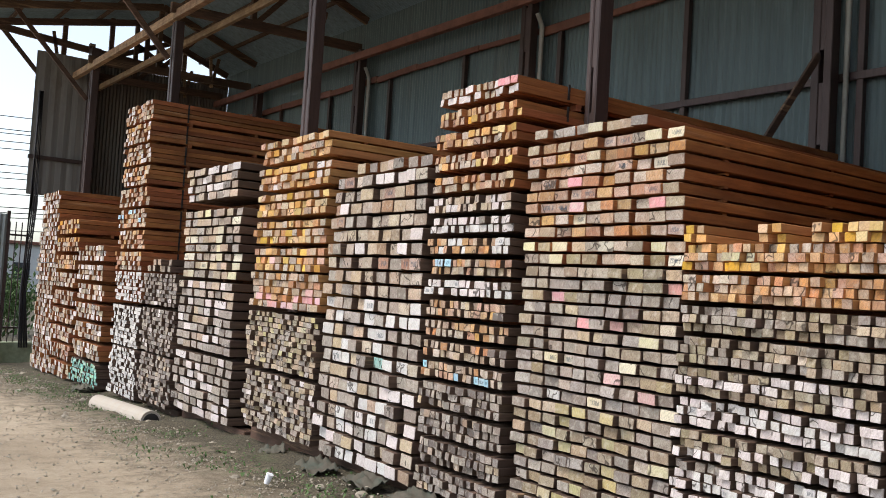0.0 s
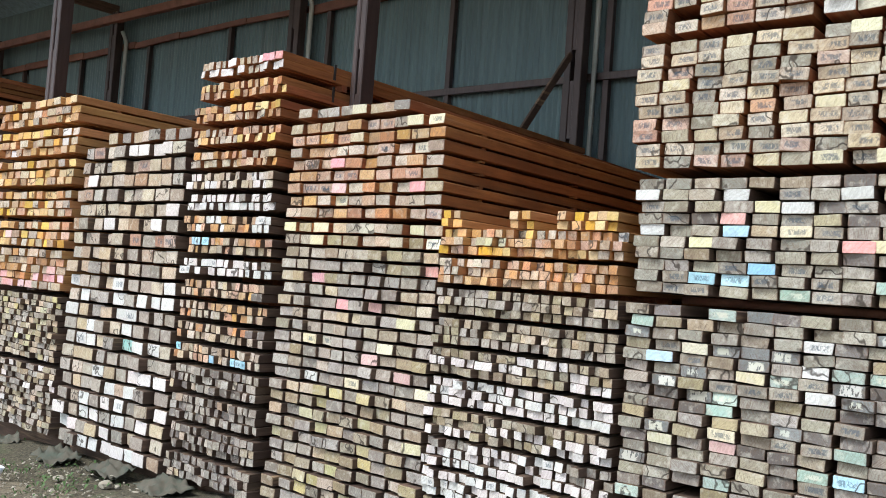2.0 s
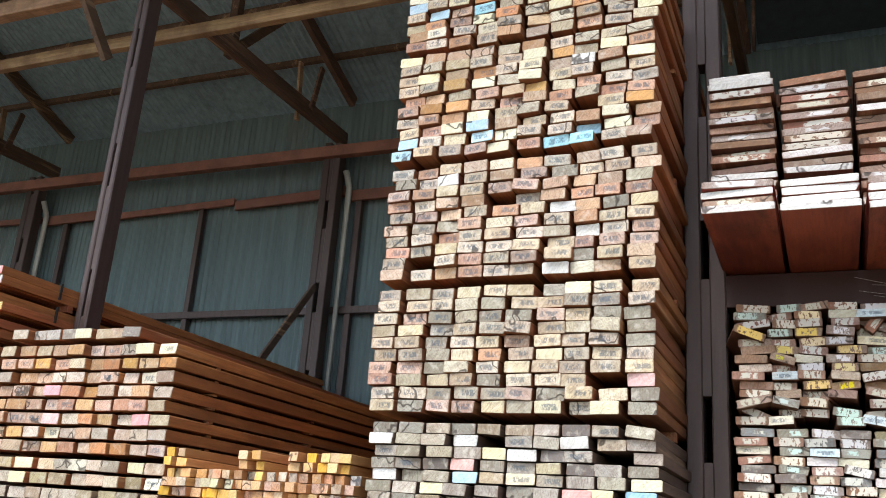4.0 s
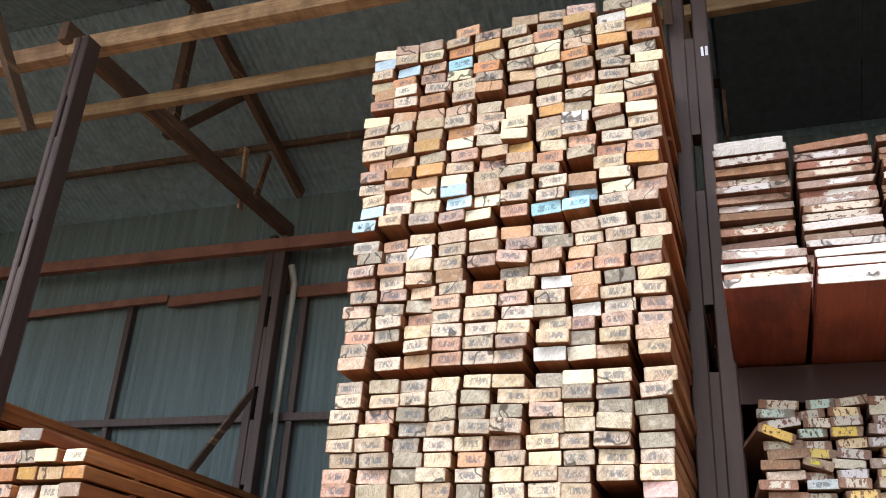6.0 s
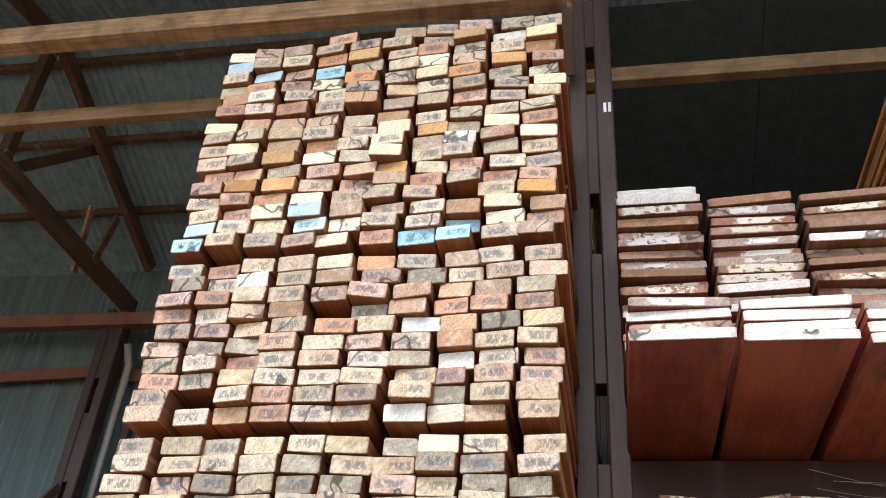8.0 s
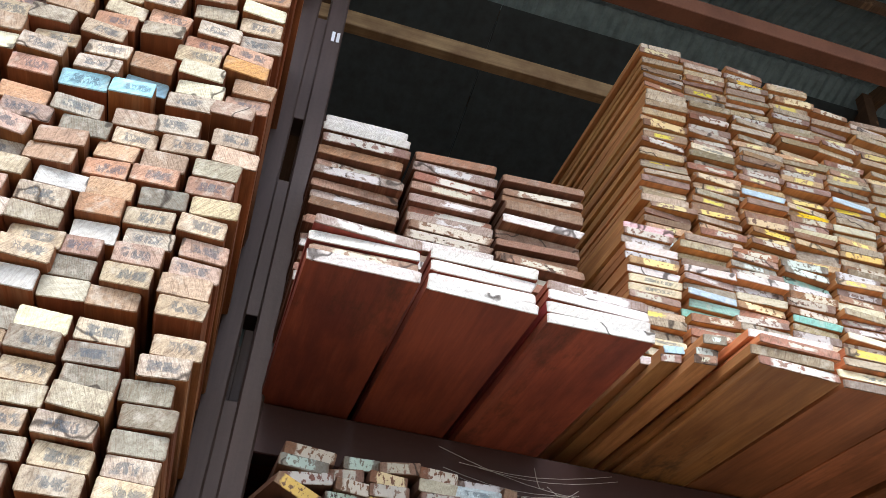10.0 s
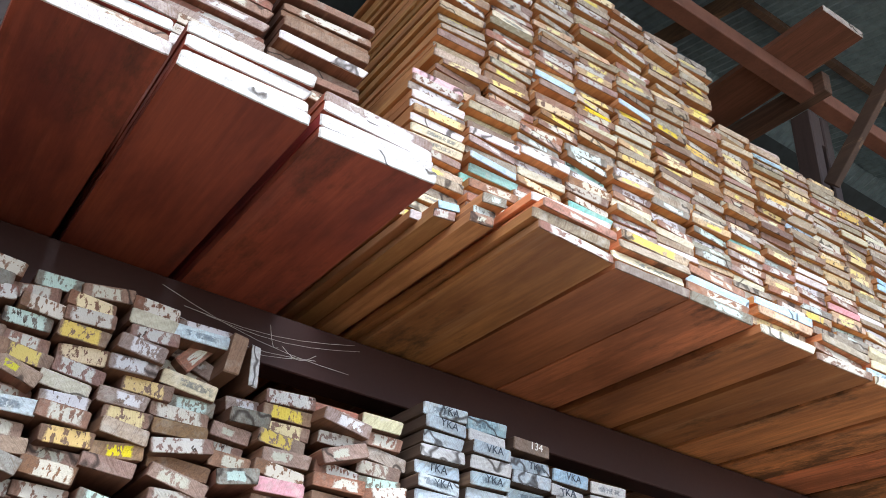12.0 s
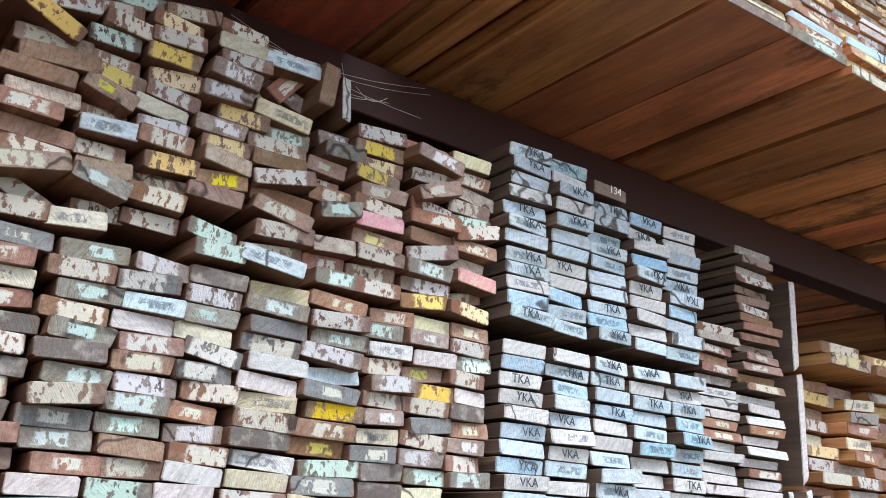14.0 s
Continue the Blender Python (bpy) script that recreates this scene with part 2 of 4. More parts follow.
RUSTY = plain("rusty_steel", (0.19, 0.085, 0.058), 0.7, 0.1, (0.09, 0.04, 0.03), 0.7, 5)
MAROON = plain("maroon_painted_steel", (0.045, 0.018, 0.016), 0.5, 0.1, (0.03, 0.013, 0.013), 0.5, 4)
GALV = metal_sheet("weathered_green_grey_sheet", (0.12, 0.166, 0.17), (0.12, 0.10, 0.075), 0.35)
ROOFING = metal_sheet("grey_roof_sheet", (0.20, 0.28, 0.325), (0.075, 0.08, 0.082), 0.3)
ENDSHEET = metal_sheet("rust_streaked_end_sheet", (0.13, 0.115, 0.095), (0.085, 0.06, 0.045), 0.8)
FLAPSHEET = metal_sheet("weathered_flap_sheet", (0.21, 0.20, 0.18), (0.10, 0.08, 0.06), 0.7)
# near-black navy: the shade above the rack is put into this colour
SHADE_SHEET = metal_sheet("smooth_shade_sheet", (0.045, 0.06, 0.072), (0.03, 0.035, 0.04), 0.3)
FENCE = metal_sheet("grey_fence_sheet", (0.27, 0.31, 0.31), (0.17, 0.15, 0.12), 0.4)
CONCRETE = plain("stained_concrete", (0.46, 0.44, 0.40), 0.9, 0, (0.2, 0.18, 0.14), 0.5, 4)
PALE = plain("pale_tube_wood", (0.38, 0.34, 0.29), 0.8, 0, (0.36, 0.29, 0.22), 0.5, 6)
GREENWALL = plain("mossy_concrete", (0.32, 0.36, 0.24), 0.9, 0, (0.12, 0.14, 0.08), 0.6, 5)
RAG = plain("grimy_sacking", (0.10, 0.085, 0.065), 0.9, 0, (0.04, 0.07, 0.055), 0.6, 9)
PLASTIC = plain("clear_white_plastic", (0.72, 0.74, 0.78), 0.35, 0, (0.5, 0.5, 0.5), 0.3, 20)
RAGWEB = plain("grey_web", (0.55, 0.53, 0.5), 0.9)
STONE = plain("muddy_stone", (0.34, 0.30, 0.24), 0.9, 0, (0.18, 0.15, 0.11), 0.6, 14)
STRAP = plain("black_strap_and_bore_shade", (0.02, 0.02, 0.022), 0.5)
WIRE = plain("black_cable", (0.03, 0.03, 0.035), 0.6)
LEAF = plain("weed_green", (0.07, 0.12, 0.035), 0.7, 0, (0.03, 0.05, 0.02), 0.5, 20)
PVC = plain("grey_pipe_plastic", (0.33, 0.33, 0.30), 0.5, 0, (0.18, 0.17, 0.15), 0.5, 5)


def ground_material():
    m = Nodes("packed_dirt", 0.95)
    p = m.pos()
    big, mid, fine = m.noise(p, 0.6, 6), m.noise(p, 5, 8, 0.75), m.noise(p, 38, 6, 0.8)
    c = m.mix(m.ramp(big, 0.35, 0.65), (0.44, 0.355, 0.255), (0.33, 0.26, 0.18))
    c = m.mix(m.ramp(mid, 0.45, 0.7, 0, 0.7), c, (0.19, 0.15, 0.10))
    c = m.mix(m.ramp(fine, 0.5, 0.75, 0, 0.6), c, (0.48, 0.42, 0.34))
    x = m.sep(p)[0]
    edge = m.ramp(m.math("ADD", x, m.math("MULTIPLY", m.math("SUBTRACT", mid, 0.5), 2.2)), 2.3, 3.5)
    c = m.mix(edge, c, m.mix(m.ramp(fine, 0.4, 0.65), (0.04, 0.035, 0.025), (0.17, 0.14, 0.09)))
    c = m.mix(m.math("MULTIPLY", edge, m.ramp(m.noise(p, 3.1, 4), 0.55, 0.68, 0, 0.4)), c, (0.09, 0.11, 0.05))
    return m.done(c, m.math("ADD", mid, m.math("MULTIPLY", fine, 0.6)), 0.9, 0.03)


DIRT = ground_material()


# ---- mesh helpers ----
def mesh_of(name, bm, material, smooth=False):
    me = bpy.data.meshes.new(name)
    bm.to_mesh(me)
    bm.free()
    for f in me.polygons:
        f.use_smooth = smooth
    me.materials.append(material)
    return me


def part(name, bm, material, parent=None, label="", smooth=False):
    ob = new(name, mesh_of(name, bm, material, smooth))
    if parent is not None:
        ob.parent = parent
    if label:
        ob["label"] = label
    return ob


def box(x0, x1, y0, y1, z0, z1, bevel=0.006, bm=None):
    bm = bm or bmesh.new()
    b = bmesh.ops.create_cube(bm, size=1)
    for v in b["verts"]:
        v.co = Vector((x0 + (v.co.x + 0.5) * (x1 - x0), y0 + (v.co.y + 0.5) * (y1 - y0), z0 + (v.co.z + 0.5) * (z1 - z0)))
    if bevel:
        es = list({e for v in b["verts"] for e in v.link_edges})
        bmesh.ops.bevel(bm, geom=es, offset=bevel, segments=1, affect="EDGES")
    return bm


def bar(a, b, w, h, bevel=0.004, bm=None):
    """A squared member from point a to point b."""
    a, b = Vector(a), Vector(b)
    d = b - a
    bm = bm or bmesh.new()
    made = bmesh.ops.create_cube(bm, size=1)
    m = Matrix.Translation((a + b) / 2) @ d.to_track_quat("X", "Z").to_matrix().to_4x4() @ Matrix.Diagonal((d.length, w, h, 1))
    bmesh.ops.transform(bm, matrix=m, verts=made["verts"])
    if bevel:
        es = list({e for v in made["verts"] for e in v.link_edges})
        bmesh.ops.bevel(bm, geom=es, offset=bevel, segments=1, affect="EDGES")
    return bm


def tube(points, r, sides=8):
    bm = bmesh.new()
    rings = []
    pts = [Vector(p) for p in points]
    for i, p in enumerate(pts):
        d = (pts[min(i + 1, len(pts) - 1)] - pts[max(i - 1, 0)]).normalized()
        q = d.to_track_quat("Z", "Y").to_matrix()
        rings.append([bm.verts.new(p + q @ Vector((r * math.cos(a), r * math.sin(a), 0))) for a in [2 * math.pi * k / sides for k in range(sides)]])
    for a, b in zip(rings, rings[1:]):
        for k in range(sides):
            bm.faces.new((a[k], a[(k + 1) % sides], b[(k + 1) % sides], b[k]))
    bm.faces.new(rings[0][::-1]), bm.faces.new(rings[-1])
    return bm


def structure(name, bm, material, label="", smooth=False):
    return tagged(part(name, bm, material, None, label, smooth), label, "", "", "structure")


# ---- ground ----
def ground_z(x, y):
    """The yard falls gently towards the far gate."""
    return 0.06 - 0.034 * max(-3.0, min(24.0, y))


def build_ground():
    bm = bmesh.new()
    xs = sorted([-2500, -600, -120, -40, -15] + [-8 + 0.35 * i for i in range(52)] + [14, 20, 45, 120, 600, 2500])
    ys = sorted([-2500, -600, -120, -40, -15, -10] + [-7 + 0.4 * i for i in range(80)] + [28, 34, 45, 120, 600, 2500])
    grid = []
    for x in xs:
        col = []
        for y in ys:
            near = -8 < x < 10 and -7 < y < 25
            z = ground_z(x, y) + (0.05 * (noise.noise(Vector((x * 0.9, y * 0.9, 1))) + 0.5 * noise.noise(Vector((x * 2.3, y * 2.3, 4)))) if near else 0)
            if 2.6 < x < 3.9:
                z += 0.05 * noise.noise(Vector((x * 3, y * 3, 8)))
            col.append(bm.verts.new((x, y, z)))
        grid.append(col)
    for a, b in zip(grid, grid[1:]):
        for k in range(len(ys) - 1):
            bm.faces.new((a[k], b[k], b[k + 1], a[k + 1]))
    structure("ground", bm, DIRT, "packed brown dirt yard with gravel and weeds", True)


build_ground()


# ---- shed ----
BACK, Y0, Y1, RIDGE_X, RIDGE_Z, EAVE_Z, FRONT_X, FRONT_Z = 8.45, -9.0, 21.0, 6.15, 7.3, 6.4, 2.3, 6.45


def corrugated(origin, u, v, length, height, normal, pitch=0.076, depth=0.009, steps=4):
    """A corrugated sheet: waves along u, straight along v."""
    bm = bmesh.new()
    o, u, v, n = Vector(origin), Vector(u).normalized(), Vector(v).normalized(), Vector(normal).normalized()
    count = int(length / pitch * steps)
    prev = None
    for i in range(count + 1):
        s = i * pitch / steps
        lift = n * depth * math.sin(2 * math.pi * s / pitch)
        lap = n * (0.006 if int(s / 0.76) % 2 else 0.0)
        a, b = bm.verts.new(o + u * s + lift + lap), bm.verts.new(o + u * s + v * height + lift + lap)
        if prev:
            bm.faces.new((prev[0], a, b, prev[1]))
        prev = (a, b)
    return bm


def roof_z(x):
    if x > RIDGE_X:
        return RIDGE_Z + (EAVE_Z - RIDGE_Z) * (x - RIDGE_X) / (BACK - RIDGE_X)
    return RIDGE_Z + (FRONT_Z - RIDGE_Z) * (RIDGE_X - x) / (RIDGE_X - FRONT_X)


def solid(ob, t=0.003):
    mod = ob.modifiers.new("thickness", "SOLIDIFY")
    mod.thickness = t
    return ob


wall_back = solid(structure("wall_back", corrugated((BACK, Y0, -0.8), (0, 1, 0), (0, 0, 1), Y1 - Y0, EAVE_Z - 0.06 + 0.8, (1, 0, 0)), GALV, "green-grey corrugated metal back wall"))
wall_south = solid(structure("wall_south", corrugated((3.2, Y0, -0.3), (1, 0, 0), (0, 0, 1), BACK - 3.2, 6.0, (0, 1, 0)), ENDSHEET, "dark corrugated metal end wall"))
wall_north = solid(structure("wall_north", corrugated((5.2, Y1, -1.0), (1, 0, 0), (0, 0, 1), BACK - 5.2, 7.05, (0, 1, 0)), ENDSHEET, "dark rust-streaked corrugated end wall"))
wall_flap = solid(structure("wall_north_flap", corrugated((4.03, Y1 - 0.25, 2.95), (1, 0, 0), (0, 0, 1), 1.2, 3.1, (0, 1, 0), 0.24, 0.008), FLAPSHEET, "weathered sheet hanging beside the end opening"))
sb = math.hypot(BACK - RIDGE_X, RIDGE_Z - EAVE_Z)
sf = math.hypot(RIDGE_X - FRONT_X, RIDGE_Z - FRONT_Z)
nb = Vector((RIDGE_Z - EAVE_Z, 0, BACK - RIDGE_X))
solid(structure("ceiling_back", corrugated((RIDGE_X, Y0, RIDGE_Z), (0, 1, 0), (BACK - RIDGE_X, 0, EAVE_Z - RIDGE_Z), Y1 + 0.4 - Y0, sb + 0.3, nb), ROOFING, "dark corrugated metal roof slope"))
solid(structure("ceiling_front", corrugated((RIDGE_X, Y0, RIDGE_Z + 0.02), (0, 1, 0), (FRONT_X - RIDGE_X, 0, FRONT_Z - RIDGE_Z), Y1 + 0.4 - Y0, sf, (-(RIDGE_Z - FRONT_Z), 0, RIDGE_X - FRONT_X)), ROOFING, "dark corrugated metal roof slope"))

# smooth dark butted sheets, added as shade beneath the back slope over the rack
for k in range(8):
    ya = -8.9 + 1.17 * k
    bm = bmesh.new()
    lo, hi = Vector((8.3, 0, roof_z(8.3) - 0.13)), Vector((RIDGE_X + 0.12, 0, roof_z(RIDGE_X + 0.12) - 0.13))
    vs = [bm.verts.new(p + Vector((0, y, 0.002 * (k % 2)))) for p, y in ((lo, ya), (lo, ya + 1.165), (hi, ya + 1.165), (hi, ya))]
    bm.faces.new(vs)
    solid(structure("ceiling_shade_sheet", bm, SHADE_SHEET, "smooth dark sheet added as shade under the roof slope"), 0.004)

cap = bmesh.new()
for sx, zx in ((-0.25, roof_z(RIDGE_X - 0.25)), (0.25, roof_z(RIDGE_X + 0.25))):
    vs = [cap.verts.new(p) for p in ((RIDGE_X, Y0, RIDGE_Z + 0.05), (RIDGE_X + sx, Y0, zx + 0.04), (RIDGE_X + sx, Y1 + 0.4, zx + 0.04), (RIDGE_X, Y1 + 0.4, RIDGE_Z + 0.05))]
    cap.faces.new(vs)
solid(structure("ridge_cap", cap, ROOFING, "folded metal ridge cap"))


def steel_post(x, y, z0, z1, w=0.2, d=0.14):
    """Two facing channels joined by batten plates, with slots left open between them."""
    post = tagged(new("steel_post"), "brown painted built-up steel post with slots", "post", "posts of the shed", "structure")
    post.location = (x, y, z0)
    h = z1 - z0
    part("channel", box(-d / 2, d / 2, -w / 2, -w * 0.10, 0, h, 0.008), STEEL, post)
    part("channel", box(-d / 2, d / 2, w * 0.10, w / 2, 0, h, 0.008), STEEL, post)
    z, step = -0.55, 0.95
    while z < h:
        part("batten_plate", box(-d / 2 + 0.012, d / 2 - 0.012, -w * 0.12, w * 0.12, max(z, 0.0), min(z + step - 0.33, h), 0.003), STEEL, post)
        z += step
    part("foot_plate", box(-d * 0.8, d * 0.8, -w * 0.8, w * 0.8, -0.02, 0.02, 0.004), STEEL, post)
    return post


FRONT_POSTS = [(4.87, 0.565, 0.21), (4.66, 4.632, 0.11), (4.62, 9.04, 0.17), (4.87, 14.38, 0.2), (4.87, 19.3, 0.2), (4.87, -3.85, 0.2), (4.87, -8.2, 0.2)]
for px, py, pw in FRONT_POSTS:
    steel_post(px, py, ground_z(px, py) - 0.03, 5.52, pw)
BACK_POSTS = [(8.2, 0.6), (8.2, 5.02), (8.2, 9.55), (8.2, 14.2), (8.2, 18.6), (8.2, -3.8)]
for px, py in BACK_POSTS:
    steel_post(px, py, ground_z(px, py) - 0.03, 5.72, 0.22)


def member(name, a, b, w, h, material, label=""):
    return structure(name, bar(a, b, w, h), material, label)


# long beam on the front posts, in lapped lengths
ys = [-9.0, -3.85, 0.56, 4.95, 9.1, 14.4, 20.9]
for k in range(6):
    dz = 0.02 * (k % 2)
    far = ys[k] < 0
    member("beam_front", (4.83, ys[k], 5.60 + (0.1 if far else dz)), (4.83, ys[k + 1], 5.60 + (0.1 if far else 0.03)), 0.11, 0.14 if not far else 0.11, RUSTY if far else OLDWOOD, "rusty steel eaves beam" if far else "weathered timber beam on the post heads")
member("beam_inner", (5.35, -8.9, 5.46), (5.35, 20.8, 5.46), 0.07, 0.11, OLDWOOD, "weathered timber tie beneath the roof")
# back wall rails
member("rail_head", (8.12, Y0 + 0.1, 5.58), (8.12, Y1 - 0.1, 5.58), 0.10, 0.13, RUSTY, "rusty steel wall head beam")
rg = random.Random(17)
y = Y0 + 0.1
while y < Y1 - 0.2:
    e = min(y + rg.uniform(0.9, 2.3), Y1 - 0.1)
    member("rail_top", (8.35, y, 5.16 + rg.uniform(-0.04, 0.03)), (8.35, e - 0.02, 5.16 + rg.uniform(-0.04, 0.03)), 0.05, rg.uniform(0.06, 0.13), RUSTY, "ragged rusty girt length on the back wall")
    y = e
member("rail_mid", (8.36, Y0 + 0.1, 3.80), (8.36, Y1 - 0.1, 3.80), 0.06, 0.08, STEEL, "brown girt on the back wall")
member("rail_low", (8.36, Y0 + 0.1, 1.9), (8.36, Y1 - 0.1, 1.9), 0.06, 0.08, STEEL, "brown girt on the back wall")
for k in range(-4, 10):
    y = 0.395 + 2.17 * k
    member("wall_stud", (8.38, y, -0.6), (8.38, y, 5.2), 0.07, 0.07, STEEL, "dark steel stud on the back wall")
for y in (4.84, 9.37, 14.0):
    structure("downpipe", tube([(8.28, y, 0.2), (8.28, y, 5.2), (8.2, y + 0.02, 5.38)], 0.035), PVC, "grey plastic pipe up the back wall", True)
# trusses
for y in (-8.4, -3.85, 0.56, 4.95, 9.3, 14.3, 19.2, 20.85):
    member("truss_tie", (4.7, y, 5.72), (8.25, y, 5.78), 0.08, 0.16, RAFTER, "dark timber truss tie")
    member("truss_rafter", (RIDGE_X, y, RIDGE_Z - 0.17), (8.35, y, EAVE_Z - 0.09), 0.07, 0.14, RAFTER, "dark timber rafter")
    member("truss_rafter", (RIDGE_X, y, RIDGE_Z - 0.17), (FRONT_X + 0.1, y, FRONT_Z - 0.12), 0.07, 0.14, RAFTER, "dark timber rafter")
    member("truss_post", (RIDGE_X, y + 0.08, 5.7), (RIDGE_X, y + 0.08, RIDGE_Z - 0.15), 0.09, 0.09, RAFTER)
    member("truss_strut", (RIDGE_X, y + 0.09, 5.75), (7.1, y + 0.09, roof_z(7.1) - 0.15), 0.05, 0.09, RAFTER)
    member("truss_cleat", (7.36, y + 0.07, 5.62), (7.3, y + 0.07, 6.28), 0.03, 0.07, OLDWOOD, "short plank nailed beside the truss")
    member("truss_cleat", (7.3, y - 0.13, 5.7), (7.42, y - 0.13, 6.24), 0.03, 0.07, RAFTER)
    member("truss_strut", (4.75, y + 0.1, 4.9), (4.75 - 1.5, y + 0.1, roof_z(3.25) - 0.14), 0.05, 0.09, RAFTER)
for x in (2.6, 3.5, 4.4, 5.3, 6.4, 7.1, 7.8):
    member("purlin", (x, Y0 + 0.1, roof_z(x) - 0.05), (x, Y1 + 0.3, roof_z(x) - 0.05), 0.06, 0.07, RAFTER, "dark timber purlin")
# slanting braces off the back posts
for y in (4.95, 9.5, 14.2):
    member("wall_brace", (8.0, y + 0.02, 3.97), (6.95, y + 0.17, 2.5), 0.035, 0.075, SIDE["grey"], "slanting grey timber plank against a back post")
member("rail_end", (4.0, Y1 - 0.3, 3.75), (5.3, Y1 - 0.3, 3.75), 0.06, 0.08, STEEL)
member("post_end", (5.2, Y1 - 0.3, -0.9), (5.2, Y1 - 0.3, 6.3), 0.25, 0.2, STEEL, "dark steel end post")
member("rail_end", (2.4, Y1 - 0.1, 6.5), (8.4, Y1 - 0.1, 6.05), 0.08, 0.14, RAFTER, "dark beam across the open gable")
for x in (4.6, 5.6, 6.4, 7.3):
    member("gable_stud", (x, Y1 - 0.05, 6.0), (x, Y1 - 0.05, roof_z(x) - 0.05), 0.08, 0.1, RAFTER)
member("gable_strut", (5.6, Y1, 6.25), (7.0, Y1, roof_z(7.0) - 0.1), 0.06, 0.12, RAFTER)
member("gable_strut", (7.2, Y1, 6.1), (6.0, Y1, 6.75), 0.06, 0.10, RAFTER)

# ---- the rack ----
member("rack_beam", (4.87, -8.2, 2.86), (4.87, 0.47, 2.86), 0.11, 0.175, MAROON, "maroon painted steel rack beam")
member("rack_beam", (7.3, -8.2, 2.86), (7.3, 0.47, 2.86), 0.11, 0.175, MAROON, "maroon painted steel rack beam")
for y in (-8.1, -3.85, 0.42):
    steel_post(7.3, y, ground_z(0, y) - 0.03, 2.77, 0.16)


# ---- lumber ----
_boards = {}


def board_mesh(length, end, side, shape):
    """A sawn board along x with softened, slightly uneven front edges; one unit wide and high."""
    key = (length, end, side, shape)
    if key in _boards:
        return _boards[key]
    rg = random.Random(shape * 7 + 1)
    bm = bmesh.new()
    uv = bm.loops.layers.uv.new("UVMap")
    cy, cz = rg.uniform(0.02, 0.05), rg.uniform(0.05, 0.11)
    base = [(-0.5, -0.5 + cz), (-0.5 + cy, -0.5), (0.5 - cy, -0.5), (0.5, -0.5 + cz), (0.5, 0.5 - cz), (0.5 - cy, 0.5), (-0.5 + cy, 0.5), (-0.5, 0.5 - cz)]
    worn = rg.randint(0, 7) if shape % 3 == 0 else -1
    skew = (rg.uniform(-0.008, 0.008), rg.uniform(-0.004, 0.004))
    front, lip, back = [], [], []
    for i, (y, z) in enumerate(base):
        if i == worn:
            y, z = y * 0.93, z * 0.82
        jy, jz = rg.uniform(-0.008, 0.008), rg.uniform(-0.02, 0.02)
        lx = skew[0] * y * 2 + skew[1] * z * 2
        front.append(bm.verts.new((lx, (y + jy) * 0.975, (z + jz) * 0.94)))
        lip.append(bm.verts.new((lx + 0.004, y + jy, z + jz)))
        back.append(bm.verts.new((length, y, z)))
    faces = [(front[::-1], 1)]
    for i in range(8):
        j = (i + 1) % 8
        faces.append(((front[i], front[j], lip[j], lip[i]), 1))
        faces.append(((lip[i], lip[j], back[j], back[i]), 0))
    faces.append((back, 1))
    for vs, mi in faces:
        f = bm.faces.new(vs)
        f.material_index = mi
        for lp in f.loops:
            lp[uv].uv = (0.5 - lp.vert.co.y, lp.vert.co.z + 0.5)
    bmesh.ops.recalc_face_normals(bm, faces=bm.faces)
    me = bpy.data.meshes.new("board")
    bm.to_mesh(me)
    bm.free()
    me.materials.append(SIDE[side])
    me.materials.append(END[end])
    _boards[key] = me
    return me


def pick(rg, palette):
    r = rg.random() * sum(w for _, w in palette)
    for name, w in palette:
        r -= w
        if r <= 0:
            return name
    return palette[-1][0]


